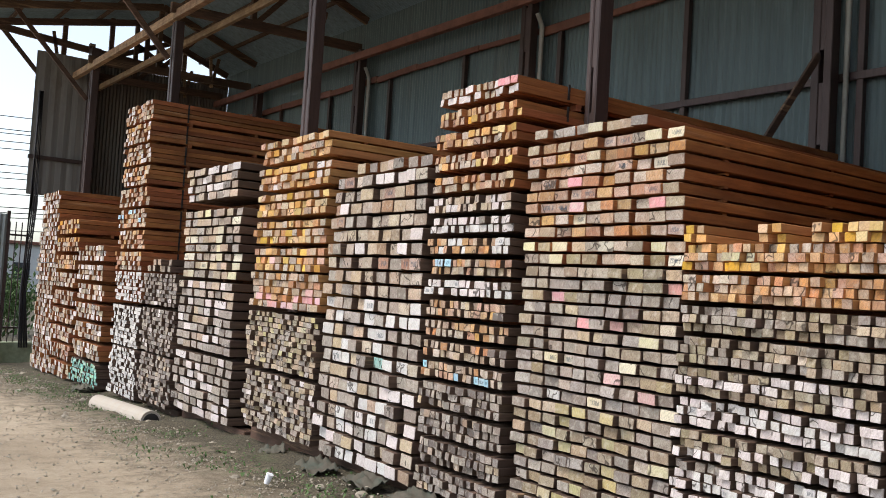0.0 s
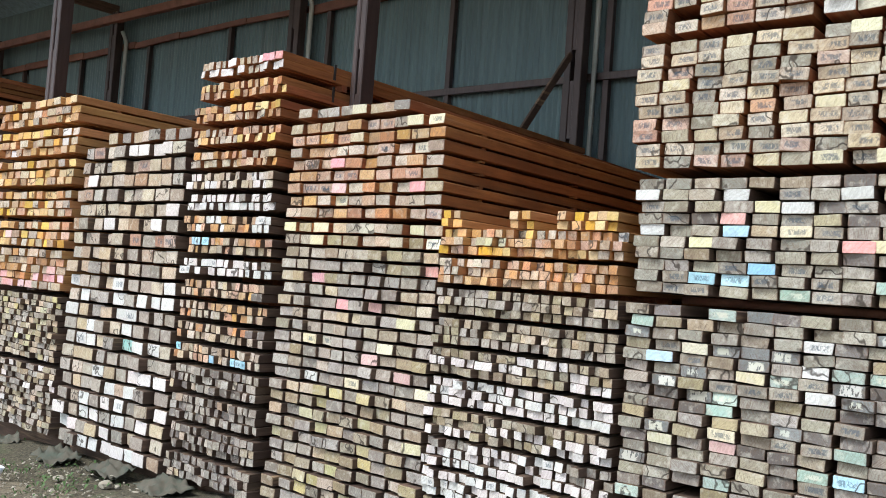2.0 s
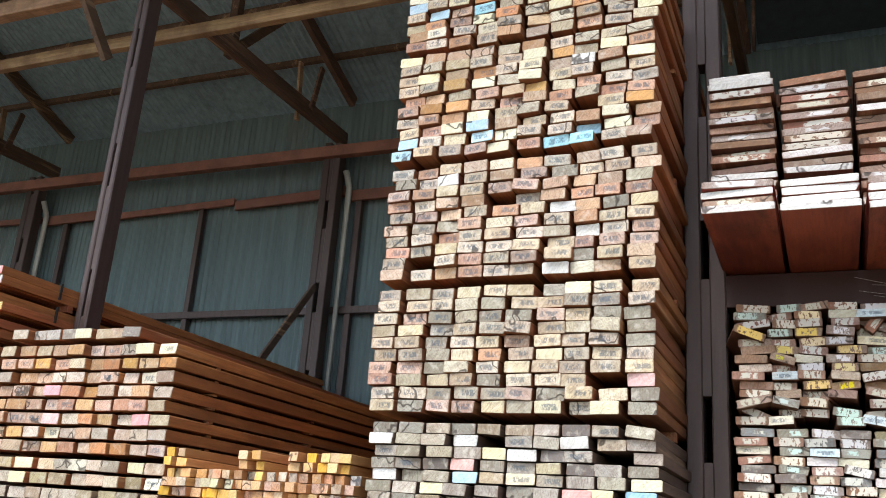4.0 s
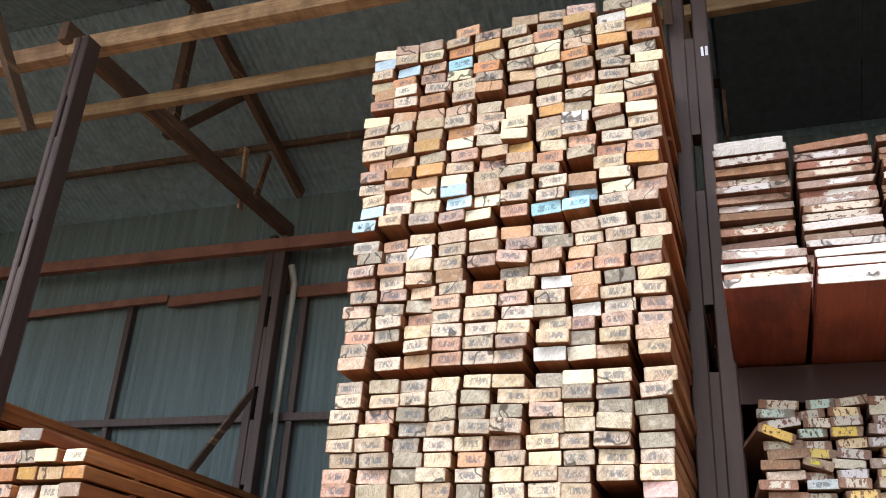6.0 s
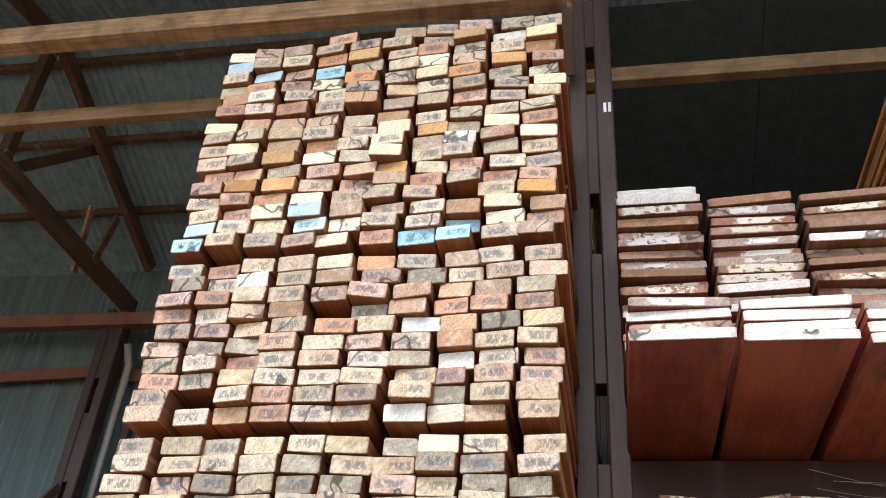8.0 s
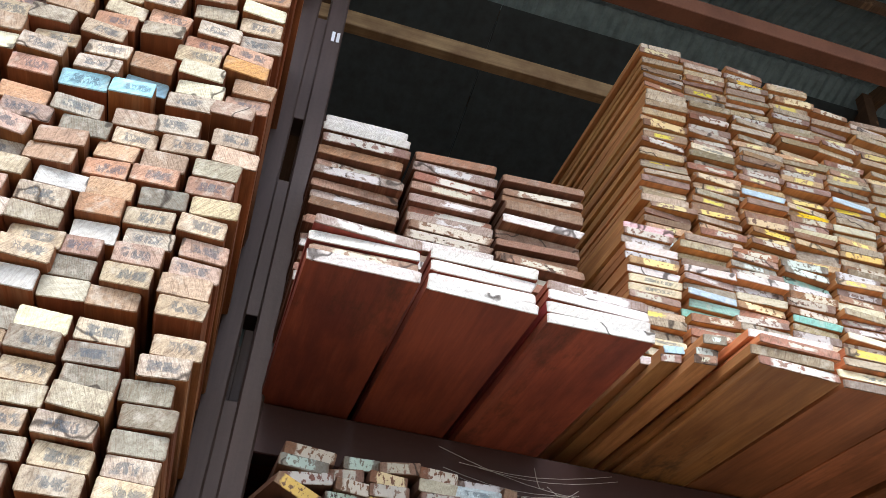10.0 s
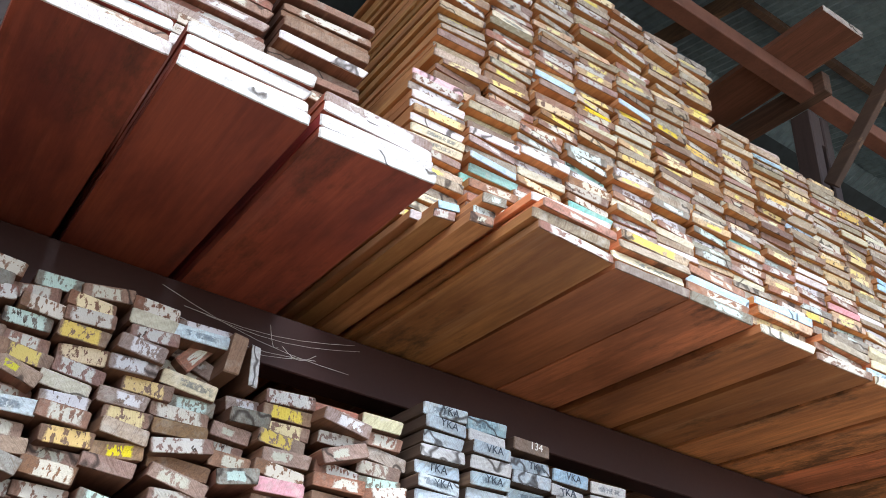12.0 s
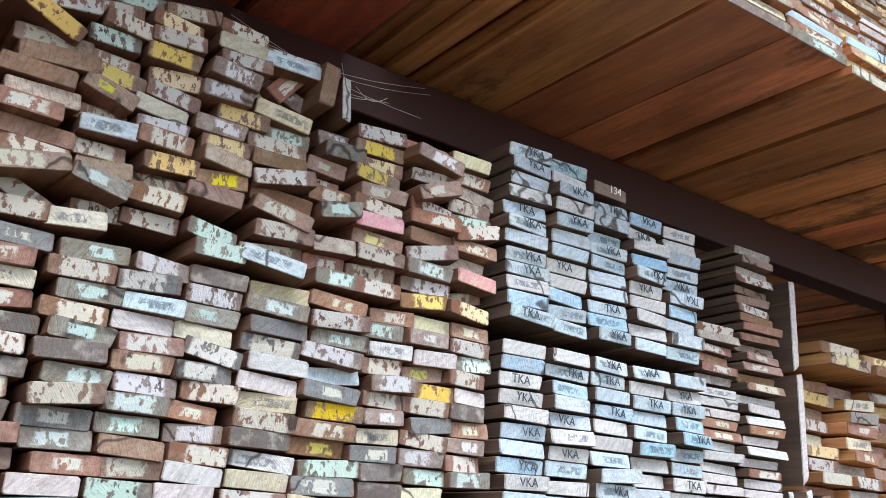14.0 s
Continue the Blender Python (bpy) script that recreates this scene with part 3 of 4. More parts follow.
def bundle(y0, y1, z0, z1, w, h, palette, side="brown", x=3.98, length=4.0, gap_z=0.002, gap_y=0.004, jx=0.02, jy=0.004, tilt=0.6, miss=0.0, every=1, sticker=0.0, label="", group="lumber stacks", seed=0, tops=None, wild=0.0, runs=0, lead=0.0, sill=0.045, yaw=0.25, vary=0.0, joined=None):
    """A bundle of boards lying along x: rows from z0 up to z1, filled from y0 to y1.
    every, sticker: after so many rows a gap with thin battens in it. tops: a function of the share across that gives the top.
    vary: how unequal the columns are. joined: a test of y; the boards that pass it become one mesh."""
    rg = random.Random(seed * 31 + int(y0 * 100) + int(z0 * 1000))
    thing = tagged(new("lumber_bundle"), label, "lumber", group)
    thing.location = (x, (y0 + y1) / 2, z0)
    oy, oz = (y0 + y1) / 2, z0
    n = max(1, round((y1 - y0 + gap_y) / (w + gap_y)))
    pitch = (y1 - y0) / n
    share = [1 + rg.uniform(-1, 1) * vary for _ in range(n)]
    share = [q * n / sum(share) for q in share]
    start = [pitch * sum(share[:k]) for k in range(n)]
    rest, kinds = bmesh.new() if joined else None, [name for name, _ in palette]
    bias = [rg.gauss(0, gap_y * 0.7) for _ in range(n)]
    depth = [rg.uniform(-1, 1) * jx * 0.5 for _ in range(n)]
    z, row = z0, 0
    if sill:
        for k in range(4):
            sx = 0.55 + k * (length - 0.9) / 3
            part("batten", box(sx, sx + 0.05, -(y1 - y0) / 2 + 0.01, (y1 - y0) / 2 - 0.01, -sill, 0.001, 0), SIDE["brown"], thing)
    while z + h <= z1 + 0.4 * h:
        sway = rg.uniform(-1, 1) * jy
        shift = rg.uniform(-1, 1) * jx * 0.5 + lead * (z - z0)
        last, left = None, 0
        for col in range(n):
            bw, bh = min(w * share[col], pitch * share[col] * 0.985) * rg.uniform(0.93, 0.995), h * rg.uniform(0.93, 0.997)
            y = y0 + start[col] + 0.5 * pitch * share[col] - bw / 2 + bias[col] + sway + rg.gauss(0, jy * 0.5)
            if left <= 0 or last is None:
                last, left = pick(rg, palette), rg.randint(1, runs) if runs else 1
            left -= 1
            gone = rg.random() < miss
            top = z1 if tops is None else tops((y + bw / 2 - y0) / (y1 - y0))
            if not gone and z + h <= top + 0.4 * h:
                me = board_mesh(length, last, side, rg.randint(0, 6))
                far = rg.random() < wild
                tl = rg.gauss(0, tilt) * (3 if far else 1)
                dx = shift + depth[col] + rg.uniform(-1, 1) * jx * (2.2 if far else 1)
                m = Matrix.Translation((dx, y + bw / 2 - oy, z + bh / 2 - oz + rg.uniform(-0.002, 0.002))) @ Euler((radians(tl), 0, radians(rg.gauss(0, yaw) * (2.5 if far else 1)))).to_matrix().to_4x4() @ Matrix.Diagonal((1, bw, bh, 1))
                if rest is not None and joined(y):
                    before, faces_before = len(rest.verts), len(rest.faces)
                    rest.from_mesh(me)
                    rest.verts.ensure_lookup_table()
                    rest.faces.ensure_lookup_table()
                    for v in rest.verts[before:]:
                        v.co = m @ v.co
                    for f in rest.faces[faces_before:]:
                        f.material_index *= 1 + kinds.index(last)
                    continue
                ob = new("board", me)
                ob.matrix_basis = m
                ob.parent = thing
        z += h + gap_z
        row += 1
        if sticker and row % every == 0 and z + h <= z1 + 0.4 * h:
            for k in range(4):
                sx = 0.35 + k * (length - 0.7) / 3
                part("batten", box(sx, sx + 0.04, y0 - oy + 0.01, y1 - oy - 0.01, z - oz - gap_z + 0.001, z - oz + sticker - 0.001, 0), SIDE["brown"], thing)
            z += sticker
    if rest is not None:
        inner = part("boards", rest, SIDE[side], thing)
        for name in kinds:
            inner.data.materials.append(END[name])
        inner["kind"] = "stuff"
    return thing


def bearers(y0, y1, z, x=3.98, length=4.0):
    """Dark sleepers between the ground and the lowest bundle."""
    for k in range(3):
        bx = x + 0.22 + k * (length - 0.7) / 2
        g = ground_z(bx, (y0 + y1) / 2) - 0.12
        ob = part("sleeper", box(-0.07, 0.07, y0 + 0.02, y1 - 0.02, g, z - 0.003, 0.01), PLANKY, None)
        ob.location.x = bx
        tagged(ob, "dark squared timber sleeper beneath a lumber stack", "sleeper", "sleepers beneath the stacks")


# palettes
P_TALL_TOP = [("tan_ink", 6), ("orange_ink", 3), ("rose_ink", 2.5), ("cream", 1.2), ("white", 0.4), ("blue", 0.4)]
P_TALL_ROSE = [("rose_ink", 6), ("tan_ink", 4), ("white", 0.4), ("cream", 0.3), ("grey_ink", 1)]
P_TALL_MID = [("tan_ink", 7), ("grey_ink", 4), ("rose_ink", 1), ("cream", 0.4), ("pink", 0.1)]
P_TALL_GREY = [("grey_ink", 8), ("grey", 3), ("olive", 3), ("dark", 1.5), ("blue", 0.6), ("cream", 0.8), ("white", 0.5), ("mint", 0.6), ("pink", 0.25), ("teal", 0.15)]
P_TALL_LOW = [("grey_ink", 6), ("olive", 3), ("dark", 3), ("grey", 2), ("mint", 2), ("slate_white", 1.5), ("cream", 0.7), ("white", 0.6), ("teal", 0.25), ("pink", 0.25), ("blue", 0.2)]
P_ORANGE = [("orange", 6), ("tan", 3), ("honey", 2)]
P_TANMIX = [("tan", 6), ("grey", 3), ("orange", 1)]
P_GREY = [("grey", 6), ("dark", 2), ("tan", 1)]
P_OLIVE = [("olive", 6), ("grey", 3), ("tan", 1)]
P_WHITE = [("rosewhite", 6), ("white", 4), ("grey", 0.5)]

# tall stack of wide boards
T = dict(w=0.130, side="brown", jx=0.017, jy=0.016, tilt=1.1, miss=0.01, wild=0.06, gap_y=0.004, gap_z=0.001, vary=0.07)
bearers(0.68, 2.0, 0.16)
bundle(0.68, 2.02, 0.16, 0.50, h=0.0525, palette=P_TALL_LOW, seed=1, label="bundle of grey boards with mint and white painted ends", **{**T, "side": "grey"})
bundle(0.67, 2.03, 0.54, 1.46, h=0.0525, palette=P_TALL_LOW, seed=2, label="bundle of grey boards with mint and white painted ends", **{**T, "side": "grey"})
bundle(0.67, 2.02, 1.50, 2.045, h=0.0535, palette=P_TALL_GREY, seed=3, label="bundle of weathered grey boards with some blue ends", **{**T, "side": "grey"})
bundle(0.67, 2.06, 2.09, 2.70, h=0.060, palette=P_TALL_MID, seed=4, label="bundle of tan boards with ink-stamped ends", **T)
bundle(0.66, 2.055, 2.745, 3.355, h=0.060, palette=P_TALL_ROSE, seed=5, label="bundle of reddish brown boards with stamped ends", **T)
bundle(0.66, 2.05, 3.40, 3.585, h=0.060, palette=[("tan_ink", 5), ("rose_ink", 2), ("blue", 5), ("cream", 1), ("orange_ink", 1)], seed=8, label="layers of stamped boards with many blue-painted ends", **T)
bundle(0.66, 2.05, 3.588, 4.02, h=0.060, palette=P_TALL_TOP, seed=6, sill=0.003, label="bundle of stamped boards with cream and blue ends", **T)
bundle(0.66, 2.05, 4.045, 4.47, h=0.060, palette=P_TALL_TOP, seed=9, sill=0.022, label="top bundle of stamped tan and orange boards", tops=lambda s: 4.50 if s < 0.18 else (4.45 if s < 0.45 or 0.6 < s < 0.75 else 4.40), **T)

# rusty rod left between two bundles
tagged(part("iron_rod", tube([(4.3, 0.41, 1.477), (4.3, 1.2, 1.478), (4.3, 1.9, 1.479)], 0.02, 10), RUSTY, None, "", True), "rusty round iron rod between two lumber bundles", "rod")

# short stack of small squared lumber
S = dict(w=0.059, h=0.047, side="honey", jx=0.03, jy=0.010, runs=5, gap_y=0.004, gap_z=0.0005)
bearers(2.08, 3.2, 0.14)
mixed = [("tan", 4), ("honey", 4), ("orange", 2), ("blue", 0.2), ("white", 0.2), ("yellow", 0.4)]
layers = [("honey and tan", mixed), ("orange", [("orange", 7), ("tan", 2), ("green", 0.25)]), ("olive grey", P_OLIVE), ("olive grey", P_OLIVE), ("white and olive", [("rosewhite", 4), ("olive", 5)]), ("white-painted", P_WHITE),
          ("white and olive", [("rosewhite", 5), ("olive", 4)]), ("white-painted", P_WHITE), ("white-painted", P_WHITE), ("white and green", [("rosewhite", 5), ("tan", 3), ("green", 0.8)])]
for k, (lab, pal) in enumerate(layers):
    z0 = 1.643 - 0.1665 * k
    bundle(2.08, 3.23, z0, z0 + 3 * 0.0475, palette=pal, seed=20 + k, label="layer of small squared lumber with %s ends" % lab, sill=0.03, **{**S, "side": "honey" if k < 2 else "grey"})
for ya, yb in ((2.12, 2.30), (2.32, 2.47), (2.62, 2.76), (3.08, 3.21)):
    bundle(ya, yb, 1.79, 1.885, palette=[("honey", 1)], seed=40 + int(ya * 10), sill=0.004, label="small bundle of honey-coloured squared lumber", **{**S, "runs": 0})

# stack of stout lumber in spaced layers
bearers(3.26, 4.55, 0.02)
for k, (z0, z1, pal, lab) in enumerate([
        (0.02, 0.79, [("olive", 5), ("yellow", 2.5), ("grey", 5), ("tan", 2)], "yellow and grey"), (0.80, 1.63, [("grey", 8), ("olive", 3), ("tan", 2), ("pink", 0.5), ("white", 0.3), ("cream", 0.4), ("mint", 0.4)], "grey and pink"),
        (1.662, 1.80, [("tan", 5), ("cream", 2), ("pink", 1.2), ("olive", 2)], "cream and pink"), (1.835, 2.43, [("tan", 4), ("orange", 4), ("rose_ink", 3), ("pink", 0.6), ("cream", 0.3)], "tan and orange")]):
    bundle(3.24, 4.565, z0, z1, 0.132, 0.064, pal, "orange" if k > 1 else "grey", jx=0.022, jy=0.014, every=1, sticker=0.012, gap_y=0.004, vary=0.1, seed=50 + k, label="stack of stout boards in spaced layers, ends %s" % lab)
bundle(3.5, 4.46, 2.475, 2.535, 0.12, 0.062, [("tan", 4), ("grey", 2), ("cream", 1), ("lime", 0.3)], "orange", jx=0.03, seed=58, label="loose top layer of stout boards with tan ends")

# tall stack of small squared lumber
Q = dict(w=0.064, h=0.056, side="orange", jx=0.022, jy=0.012, runs=3, gap_y=0.005)
bearers(4.7, 5.65, -0.05)
q = [("grey", "grey", P_GREY), ("grey", "grey", P_GREY), ("grey", "grey", P_GREY), ("grey", "grey and tan", [("grey", 5), ("tan", 3), ("dark", 2)]), ("tan", "tan and blue", [("tan", 5), ("orange", 3), ("blue", 1), ("cream", 1)]),
     ("tan", "tan", [("tan", 5), ("orange", 4), ("dark", 1)]), ("tan", "orange and blue", [("orange", 5), ("tan", 4), ("blue", 0.8)]), ("tan", "tan", [("orange", 4), ("tan", 4), ("dark", 0.8)]), ("white", "white", P_WHITE),
     ("orange", "orange and blue", [("orange", 6), ("tan", 2), ("blue", 0.7)]), ("orange", "orange", [("orange", 7), ("tan", 2), ("white", 1)]), ("white", "white", P_WHITE), ("white", "white and tan", [("rosewhite", 6), ("tan", 3)]), ("tan", "tan", [("tan", 5), ("orange", 4)]),
     ("orange", "orange", P_ORANGE), ("orange", "orange", P_ORANGE), ("orange", "orange", P_ORANGE), ("white", "white and pink", [("rosewhite", 4), ("tan", 4), ("ice", 1), ("pink", 0.5)])]
z0 = -0.05
for k, (_, lab, pal) in enumerate(q):
    rows = 3 if k < 4 else 2
    hh = rows * 0.058
    bundle(4.695, 5.66 - 0.03 * max(0, k - 15), z0, z0 + hh, palette=pal, seed=70 + k, label="layer of small squared lumber with %s ends" % lab, **{**Q, "side": "orange" if k > 12 else "grey"})
    z0 += hh + (0.038 if k < 13 else 0.05)

# stack of thick baulks
bearers(5.72, 7.28, -0.06)
zb = -0.06
for k in range(21):
    pal = [("rosewhite", 4), ("grey", 4), ("tan", 3), ("white", 1)] if k < 5 else ([("teal", 0.5), ("grey", 6), ("tan", 3), ("white", 2)] if k < 8 else ([("white", 3), ("grey", 3), ("tan", 3)] if k == 9 else [("tan", 6), ("grey", 2), ("rose_ink", 2), ("rosewhite", 2)]))
    if k % 3 == 0:
        bundle(5.72, 7.27 - max(0, k - 17) * 0.05, zb, zb + 3 * 0.1175, 0.165, 0.098, pal, "grey", jx=0.03, jy=0.016, every=1, sticker=0.0175, gap_y=0.006, vary=0.16, seed=100 + k, label="layers of thick baulks with weathered painted ends")
        zb += 3 * 0.1175 + 0.001
bundle(5.75, 6.85, zb, zb + 0.085, 0.15, 0.09, [("tan", 3), ("grey", 3)], "orange", jx=0.03, seed=140, gap_y=0.01, label="loose top layer of thick baulks")

# stack of battens, dark below and orange above
B = dict(w=0.132, h=0.068, jx=0.026, jy=0.006, gap_y=0.003)
bearers(7.36, 8.98, -0.06)
bundle(7.36, 8.84, -0.05, 0.52, palette=[("grey", 6), ("olive", 4), ("tan", 2), ("rosewhite", 0.6)], side="grey", seed=150, label="bundle of weathered grey battens", **{**B, "w": 0.106, "h": 0.049})
bundle(7.36, 8.84, 0.56, 1.13, palette=[("olive", 6), ("tan", 4), ("yellow", 1.5), ("grey", 3)], side="grey", seed=151, label="bundle of weathered olive battens", **{**B, "w": 0.106, "h": 0.049})
bundle(7.34, 8.84, 1.17, 1.50, palette=[("tan", 5), ("pink", 3), ("orange", 2)], side="honey", seed=152, label="bundle of battens with pink-painted ends", runs=6, **B)
for k in range(5):
    z0 = 1.54 + 0.275 * k
    bundle(7.32, 8.84, z0, z0 + 0.255, palette=[("honey", 5), ("orange", 4), ("tan", 3), ("rosewhite", 1.2 if k == 3 else 0), ("pink", 1 if k == 0 else 0)], side="honey", every=2, sticker=0.015, seed=160 + k, label="layers of fresh orange battens", **B)

# stack of grey battens
G = dict(w=0.205, h=0.086, jx=0.026, jy=0.006, gap_y=0.004, side="grey")
bearers(9.1, 11.0, -0.2)
for k, (z0, z1, pal, lab) in enumerate([(-0.17, 0.55, [("grey", 6), ("rosewhite", 3), ("blue", 0.1)], "grey"), (0.58, 1.38, [("grey", 5), ("tan", 3), ("rosewhite", 1.5)], "grey and tan"), (1.42, 2.28, [("tan", 4), ("grey", 3), ("cream", 2)], "tan and cream"), (2.34, 2.78, [("rosewhite", 4), ("tan", 3), ("grey", 3)], "rosy")]):
    bundle(9.27 + 0.1 * (k == 3), 10.95, z0, z1, palette=pal, every=1, sticker=0.014, seed=180 + k, label="stack of grey battens with %s ends" % lab, **G)

# far stacks
F = dict(w=0.145, h=0.080, jx=0.026, jy=0.006, gap_y=0.004)
bearers(11.1, 12.35, -0.27)
bundle(11.1, 12.35, -0.25, 0.36, palette=P_GREY, side="grey", seed=200, label="bundle of dark grey battens", **{**F, "w": 0.118, "h": 0.050})
bundle(11.1, 12.35, 0.40, 0.98, palette=[("dark", 4), ("grey", 6), ("rosewhite", 0.6)], side="grey", seed=201, label="bundle of dark grey battens", **{**F, "w": 0.118, "h": 0.050})
bundle(11.1, 12.35, 1.02, 1.42, palette=[("dark", 4), ("grey", 6), ("rosewhite", 0.6)], side="grey", seed=202, label="bundle of dark grey battens", **{**F, "w": 0.118, "h": 0.050})
bundle(11.4, 12.3, 1.46, 1.6, palette=P_TANMIX, side="grey", seed=203, miss=0.3, wild=0.5, label="loose grey battens on a bundle", **F)
bearers(12.45, 13.7, -0.34)
bundle(12.45, 13.68, -0.32, 0.34, palette=[("white", 1)], side="grey", seed=210, label="bundle of battens with white-painted ends", **{**F, "w": 0.118, "h": 0.050})
bundle(12.45, 13.68, 0.38, 0.98, palette=[("white", 1)], side="grey", seed=211, label="bundle of battens with white-painted ends", **{**F, "w": 0.118, "h": 0.050})
bundle(12.45, 13.68, 1.02, 1.42, palette=[("white", 4), ("rosewhite", 3)], side="brown", seed=212, label="bundle of battens with white-painted ends", **{**F, "w": 0.118, "h": 0.050})
for k in range(8):
    z0 = 1.46 + 0.315 * k
    bundle(12.95, 14.2, z0, z0 + 0.28, palette=[("orange", 5), ("tan", 5), ("blue", 1.2 if k == 2 else 0), ("rosewhite", 1.5 if k > 3 else 0.3)], side="orange", x=4.12, seed=220 + k, label="bundle of orange battens held by a strap", **{**F, "w": 0.13, "h": 0.066})
bearers(14.3, 15.9, -0.42)
bundle(14.3, 15.8, -0.40, -0.02, palette=[("teal", 5), ("green", 1)], side="grey", seed=240, label="bundle of battens with teal-painted ends", **{**F, "w": 0.118, "h": 0.050})
for k in range(6):
    z0 = 0.02 + 0.31 * k
    bundle(14.3, 15.8, z0, z0 + 0.27, palette=[("tan", 6), ("rosewhite", 3), ("grey", 2)], side="orange", seed=241 + k, label="bundle of tan battens", tops=(lambda s: 9.0 if s < 0.75 else 1.75) if k == 5 else None, **F)
bearers(16.0, 17.4, -0.47)
for k in range(9):
    z0 = -0.45 + 0.31 * k
    bundle(16.0, 17.4, z0, z0 + 0.27, palette=[("tan", 6), ("rose_ink", 2), ("rosewhite", 2), ("grey", 2)] if k < 6 else P_ORANGE, side="orange", seed=260 + k, label="bundle of tan battens", **F)
bearers(17.5, 18.9, -0.53)
for k in range(10):
    z0 = -0.5 + 0.335 * k
    bundle(17.5, 18.8, z0, z0 + 0.3, palette=[("tan", 5), ("grey", 4), ("rosewhite", 3)], side="orange", seed=280 + k, label="bundle of grey and tan battens", **F)

# ---- rack, upper deck ----
U = dict(side="red", jx=0.012, jy=0.004, tilt=0.4, group="boards on the rack")
P_DARKWHITE = [("brown_white", 6), ("white", 3), ("brown", 5), ("rosewhite", 2), ("mauve_white", 2)]
for k in range(3):
    ya = 0.155 - 0.337 * k
    bundle(ya, ya + 0.325, 2.965 - 0.01 * k, 3.115, 0.322, 0.036, [("white", 3), ("rosewhite", 2), ("mauve_white", 2), ("brown_white", 2)], x=3.93, length=4.0, seed=300 + k, sill=0, label="pile of wide red-brown boards with whitewashed ends", **{**U, "miss": 0})
    bundle(ya + 0.003, ya + 0.327, 3.125, 3.86 - 0.02 * k, 0.318, 0.036, P_DARKWHITE, x=4.37, length=3.6, seed=310 + k, sill=0.01, every=3, sticker=0.012, gap_z=0.004, label="pile of wide dark boards with whitewashed ends", **{**U, "tilt": 1.2, "jx": 0.03, "side": "umber"})
P_GOLD = [("gold_yellow", 4), ("brown_white", 2.5), ("tan", 3), ("olive", 3.5), ("brown", 2), ("brown_yellow", 3), ("cream", 0.8), ("ice_blue", 0.35)]
P_MIXED = [("brown_white", 4), ("cream", 1.5), ("rosewhite", 1.5), ("mauve_white", 2), ("olive", 3), ("teal", 0.6), ("ice_blue", 0.7), ("gold_yellow", 2), ("brown_mint", 2), ("pink", 0.4)]
V = dict(side="honey", w=0.207, h=0.031, jx=0.016, jy=0.012, tilt=0.45, gap_y=0.008, gap_z=0.002, group="boards on the rack")
bundle(-5.9, -0.825, 2.965, 3.10, palette=P_MIXED, x=3.93, length=4.0, seed=330, sill=0, label="layer of wide honey-brown boards jutting over the rack beam", **{**V, "w": 0.285, "jx": 0.012, "tilt": 0.3, "side": "amber"})
bundle(-5.9, -0.62, 3.11, 3.66, palette=P_MIXED, x=4.28, length=3.7, seed=331, joined=lambda y: y < -3.9, sill=0.01, label="pile of boards with teal and whitewashed ends", wild=0.06, **V)
for ya, yb, za, sx in ((-0.822, -0.745, 3.012, 4.06), (-0.745, -0.68, 3.043, 4.16), (-0.68, -0.625, 3.074, 4.22)):
    bundle(ya, yb, za, 3.10, palette=P_MIXED, x=sx, length=3.7, seed=int(-ya * 100), sill=0, label="stepped narrow boards beneath a rack pile", **{**V, "w": yb - ya})
bundle(-5.9, -0.79, 3.70, 4.38, palette=P_GOLD, x=4.40, length=3.6, seed=332, joined=lambda y: y < -3.9, label="pile of golden boards with yellow-marked ends", wild=0.05, tops=lambda s: 4.45, **V)
bundle(-2.24, -0.81, 4.42, 4.79, palette=P_GOLD, x=4.40, length=3.6, seed=333, label="pile of golden boards with yellow-marked ends", wild=0.05, tops=lambda s: 4.82 if s > 0.45 else 4.70, **V)

# ---- rack, lower deck ----
P_MESS = [("brown_white", 8), ("brown_yellow", 3), ("brown", 1.5), ("mauve_white", 2.5), ("brown_mint", 1.2), ("cream", 0.8), ("tan", 1.5), ("ice", 0.4), ("pink", 0.3)]
P_MESSLOW = [("brown_white", 6), ("brown_mint", 4), ("mauve_white", 3), ("slate_white", 2.5), ("dark", 1.2), ("rosewhite", 1.5), ("cream", 1.5), ("white", 1), ("ice", 0.6), ("pink", 0.25), ("brown_yellow", 1)]
L = dict(w=0.137, h=0.041, side="umber", x=4.5, length=3.4, group="boards on the lower rack")
bearers(-0.86, 0.4, 0.14, 4.5, 3.4)
bundle(-0.86, 0.40, 0.14, 1.0, palette=P_MESSLOW, seed=350, joined=lambda y: True, jx=0.03, tilt=1.5, gap_y=0.012, gap_z=0.003, wild=0.08, label="pile of mixed boards with mint and chalked ends", **L)
bundle(-0.86, 0.40, 1.01, 2.12, palette=P_MESSLOW, seed=351, jx=0.014, jy=0.014, tilt=2.0, gap_y=0.006, gap_z=0.0, wild=0.12, miss=0.01, yaw=1.2, vary=0.16, label="pile of mixed boards with mint and chalked ends", **L)
bundle(-0.86, 0.40, 2.13, 2.72, palette=P_MESS, seed=352, jx=0.024, jy=0.018, tilt=3.0, gap_y=0.008, gap_z=0.0, wild=0.2, miss=0.02, yaw=2.0, vary=0.2, label="untidy pile of mixed boards with chalked ends", tops=lambda s: 2.60 if s < 0.3 else (2.54 if s < 0.47 else 2.70), **L)
bearers(-1.70, -0.88, 0.14, 4.5, 3.4)
tka = []
